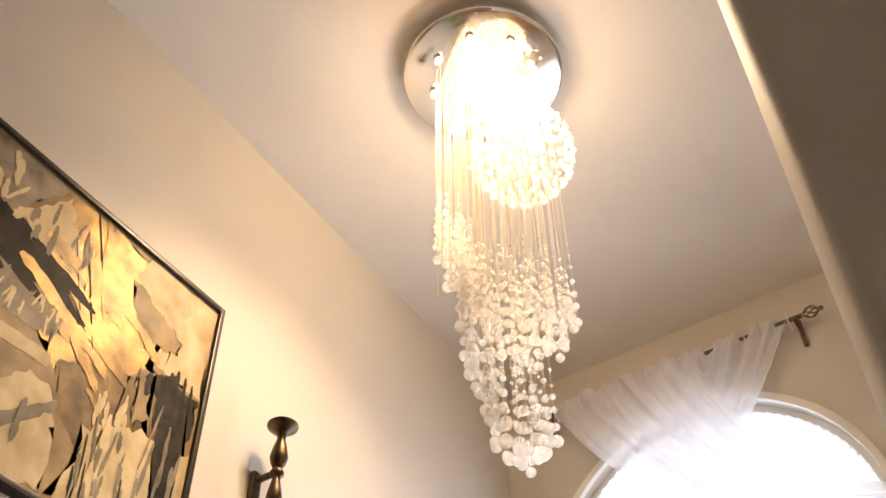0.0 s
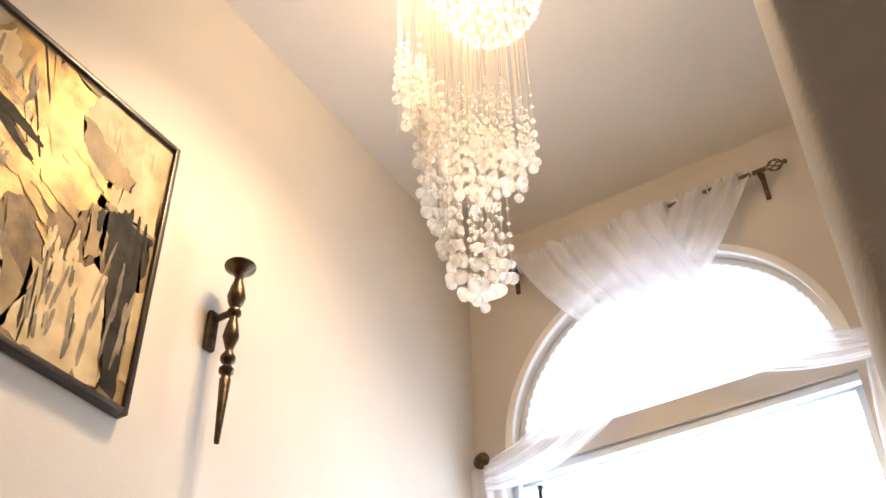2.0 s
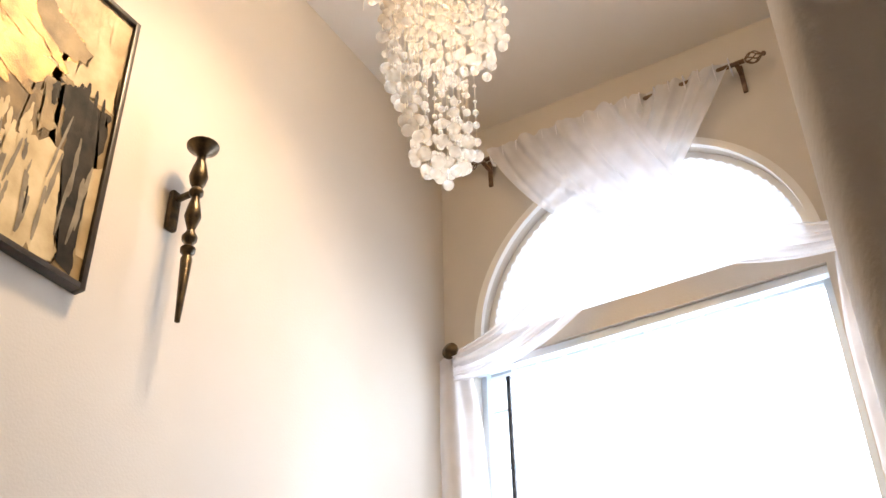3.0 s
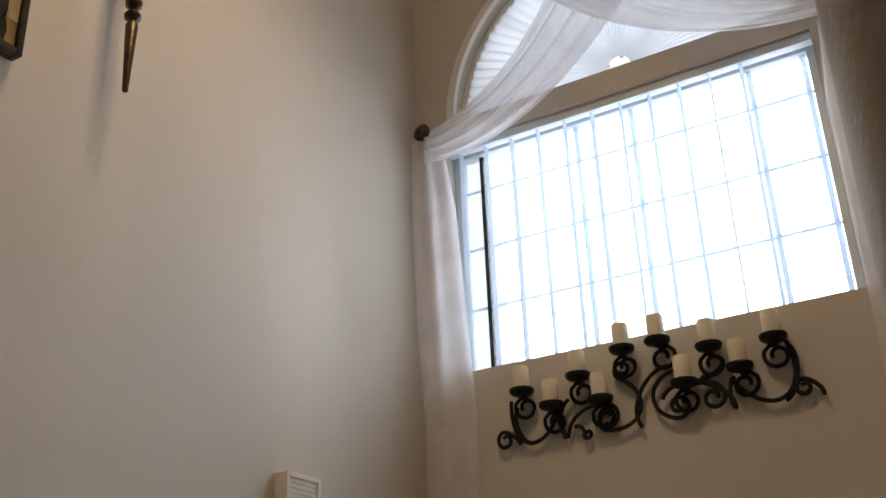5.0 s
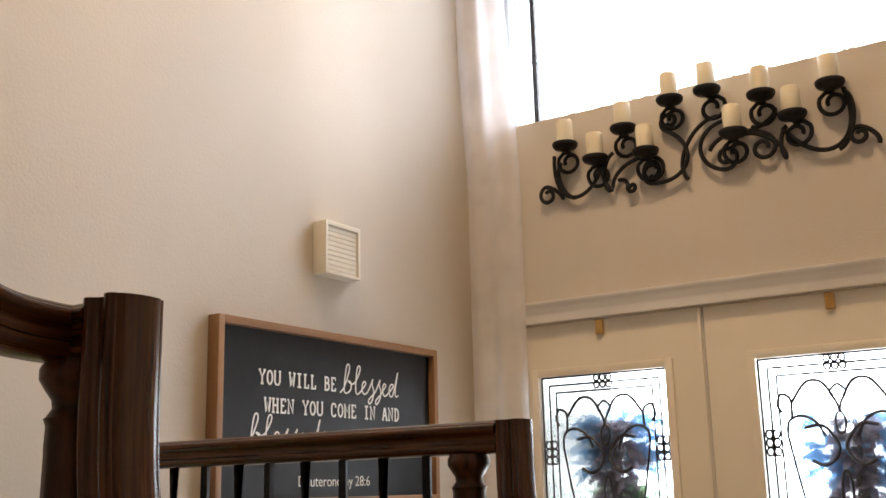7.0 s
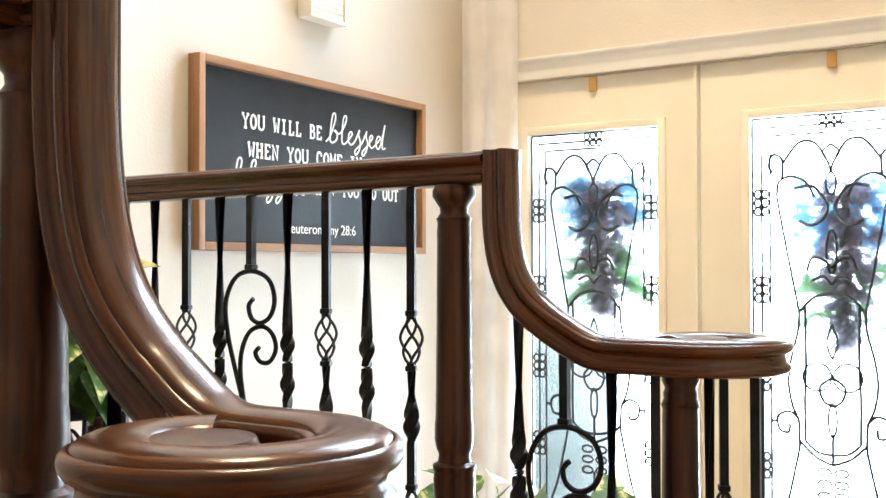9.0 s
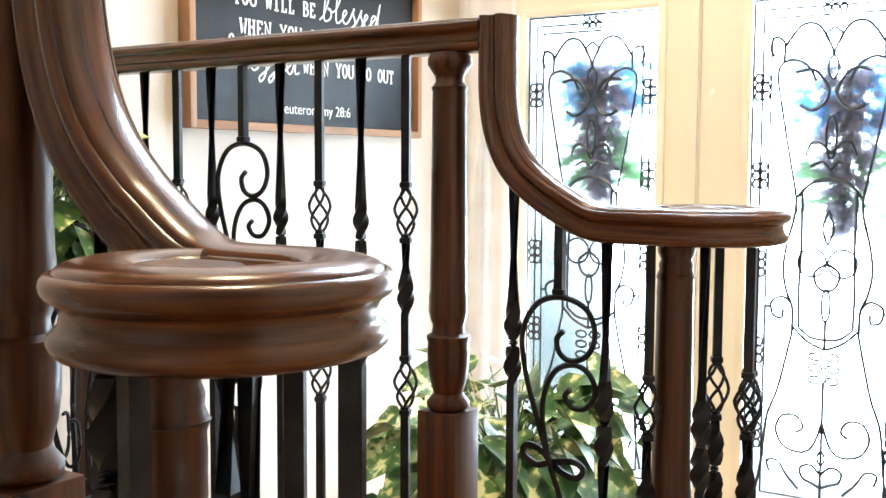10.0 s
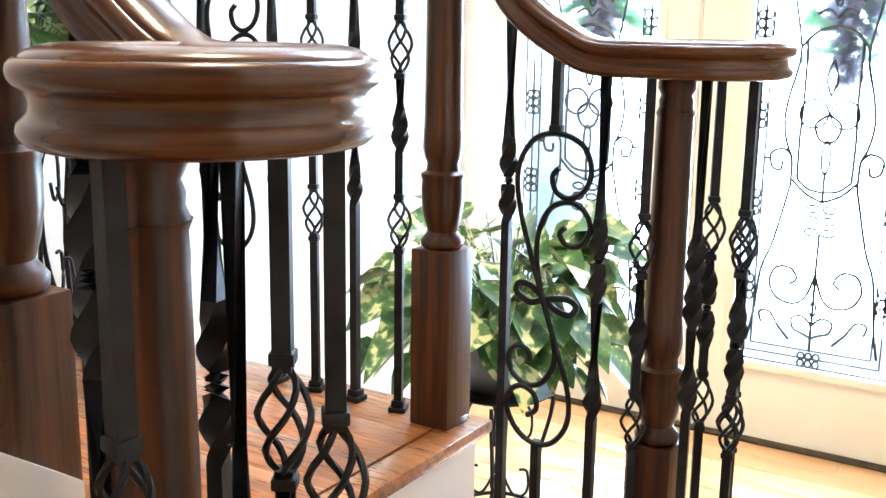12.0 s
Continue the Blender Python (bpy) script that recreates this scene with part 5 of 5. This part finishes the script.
def pothos(x, y, z, r, h, spread, count, seed, hang):
    t = thing("potted_pothos", (x, y, z), "variegated green pothos in a black pot", "plant", "potted plants")
    bm = bmesh.new()
    lathe(bm, [(r * 0.72, z), (r * 0.95, z + h * 0.5), (r, z + h * 0.92), (r * 1.05, z + h * 0.93), (r * 1.05, z + h), (r * 0.92, z + h), (r * 0.9, z + h * 0.9)], x, y, 28)
    part("pot", bm, POT, t)
    bm = bmesh.new()
    lathe(bm, [(r * 0.93, z + h * 0.8), (r * 0.93, z + h * 0.9)], x, y, 20)
    part("soil", bm, SOIL, t)
    rr = random.Random(seed)
    bm, st = bmesh.new(), bmesh.new()
    for k in range(count):
        a = rr.uniform(0, 2 * math.pi)
        el = rr.uniform(-0.9 * hang, 1.25)
        q = spread * rr.uniform(0.45, 1.0)
        tip = Vector((x + q * math.cos(a) * math.cos(el * 0.8), y + q * math.sin(a) * math.cos(el * 0.8), z + h * 0.9 + q * 0.85 * math.sin(el)))
        base = Vector((x + r * 0.5 * math.cos(a), y + r * 0.5 * math.sin(a), z + h * 0.9))
        mid = base.lerp(tip, 0.6) + Vector((0, 0, 0.10 * spread))
        tube(st, bez(base, base + Vector((0, 0, 0.08)), mid, tip, 5), 0.0022, 4)
        d = (tip - mid).normalized() + Vector((math.cos(a) * 0.5, math.sin(a) * 0.5, -0.35))
        L = rr.uniform(0.085, 0.14)
        leaf(bm, tip, d, L, L * rr.uniform(0.85, 1.10), rr.uniform(0.15, 0.45), rr.uniform(-0.9, 0.9))
    f = part("foliage", bm, LEAF, t, "variegated cream and green leaves")
    f["kind"] = "stuff"
    f = part("stem", st, LEAF, t)
    f["kind"] = "stuff"
    return t


def stand(x, y, z0, z1, r, name="plant_stand"):
    t = thing(name, (x, y, z0), "black wrought-iron scroll plant stand", "plant stand", "plant stands")
    bm = bmesh.new()
    lathe(bm, [(r * 0.96, z1 - 0.008), (r, z1 - 0.004), (r, z1 - 0.001), (0.01, z1 - 0.001)], x, y, 28)
    part("tray", bm, IRON, t)
    zs = z0 + (z1 - z0) * 0.18
    bm = bmesh.new()
    tube(bm, [(x + r * 0.8 * math.cos(k * math.pi / 12), y + r * 0.8 * math.sin(k * math.pi / 12), zs) for k in range(25)], 0.006, 6)
    part("lower_ring", bm, IRON, t)
    for k in range(4):
        a = radians(20 + 90 * k)
        c, s = math.cos(a), math.sin(a)
        H = z1 - z0
        rows = [(1.2, 0.0), (0.9, 0.05), (0.8, 0.18), (0.72, 0.5), (0.95, 0.85), (1.0, 0.985)]
        bm = bmesh.new()
        tube(bm, smooth_line([(x + r * q * c, y + r * q * s, z0 + 0.007 + f * (H - 0.014)) for q, f in rows]), 0.0065, 6)
        part("leg", bm, IRON, t)
        bm = bmesh.new()
        rows = [(0.35, 0.75), (0.45, 0.68), (0.60, 0.72), (0.58, 0.86), (0.30, 0.93), (0.05, 0.80), (0.05, 0.5), (0.30, 0.30), (0.55, 0.33), (0.55, 0.46), (0.40, 0.47)]
        tube(bm, smooth_line([(x + r * q * c, y + r * q * s, z0 + f * H) for q, f in rows]), 0.0045, 5)
        part("scroll", bm, IRON, t)
    return t


stand(0.93, -1.22, 0.0, 0.49, 0.16)
pothos(0.93, -1.22, 0.491, 0.135, 0.27, 0.39, 210, 3, 0.5)
stand(0.36, -2.36, LZ, 1.33, 0.13)
pothos(0.36, -2.36, 1.331, 0.11, 0.14, 0.235, 110, 8, 0.6)

# ---- outside ----
tagged(part("ground", boxed(-40, 40, 0.19, 60, -0.2, -0.04), PORCH), "pale concrete porch and ground outside", "ground", kind="structure")
back = part("backdrop", boxed(-40, 40, 30, 30.1, -5, 45), SKYGLOW)
tagged(back, "bright overcast sky", "backdrop", kind="structure")


def leafy(name, x, y, z0, z1, rx, count, material, size, label, cat, seed, taper=0.0):
    rr = random.Random(seed)
    t = thing(name, (x, y, z0), label, cat, "outdoor greenery" if cat == "shrub" else "door swags")
    bm = bmesh.new()
    for k in range(count):
        f = rr.random()
        w = rx * (1 - taper * abs(2 * f - 1.3)) * rr.random() ** (0.8 if taper else 0.5)
        a = rr.uniform(0, 6.28)
        L = size * rr.uniform(0.6, 1.3)
        leaf(bm, (x + w * math.cos(a), y + w * math.sin(a) * (0.3 if taper else 1), z0 + f * (z1 - z0)), (math.cos(a), math.sin(a), rr.uniform(-0.8, 0.6)), L, L * 0.5, 0.2, rr.uniform(-1, 1))
    ob = part("foliage", bm, material, t)
    ob["kind"] = "stuff"
    if cat == "shrub":
        bm = bmesh.new()
        lathe(bm, [(0.05, z0), (0.02, z0 + 0.6 * (z1 - z0))], x, y, 8)
        part("trunk", bm, SOIL, t)
    else:
        bm = bmesh.new()
        lathe(bm, [(0.01, z0 + 0.02), (rx * 0.15, z0 + 0.3 * (z1 - z0)), (rx * 0.26, z0 + 0.62 * (z1 - z0)), (rx * 0.18, z0 + 0.85 * (z1 - z0)), (0.01, z1)], x, y, 14)
        part("core", bm, SWAG, t)
        for mat, w, n, lo in ((SWAGB, 1.7, 230, 0.62), (FERN, 1.5, 170, 0.10)):
            bm = bmesh.new()
            for k in range(n):
                a = rr.uniform(0, 6.28)
                q = rx * w * math.sqrt(rr.random())
                leaf(bm, (x + q * math.cos(a), y + 0.02 + 0.2 * q * math.sin(a), z0 + (z1 - z0) * (lo + 0.4 * rr.random())), (math.cos(a), 0, rr.uniform(-0.6, 0.8)), 0.10, 0.03, 0.2, rr.uniform(-1, 1))
            ob = part("plumes", bm, mat, t)
            ob["kind"] = "stuff"
        bm = bmesh.new()
        tube(bm, [(x, y, z1 - 0.1), (x, y - 0.01, 2.43)], 0.003, 5)
        part("ribbon", bm, SWAG, t)


leafy("door_swag", 0.600, 0.16, 1.47, 2.02, 0.105, 520, SWAGT, 0.065, "dark dried-flower swag hung outside door", "swag", 21, 0.72)
leafy("door_swag", 1.565, 0.16, 1.36, 1.98, 0.120, 600, SWAGT, 0.065, "dark dried-flower swag hung outside door", "swag", 22, 0.72)
leafy("shrub", -1.45, 3.2, -0.04, 2.5, 0.55, 500, HEDGE, 0.22, "blue-green shrub beyond the porch", "shrub", 23)
leafy("shrub", 0.9, 4.6, -0.04, 1.2, 0.5, 300, HEDGE, 0.22, "low blue-green shrub beyond the porch", "shrub", 24)

# ---- oak floor boards ----
k = 0
for row in range(52):
    y0 = 0.0 - row * 0.125
    if y0 < -6.4:
        break
    xs, x = [], -0.6 + (row * 0.37) % 0.9
    while x < X1:
        a, b = max(x, 0.003), min(x + 1.15, X1 - 0.003)
        if b - a > 0.05 and k < 240:
            o = part("floor_board", boxed(a + 0.001, b - 0.001, y0 - 0.124, y0 - 0.001, -0.02, 0.0, 0.0015), FLOOR, floor)
            k += 1
        x += 1.15
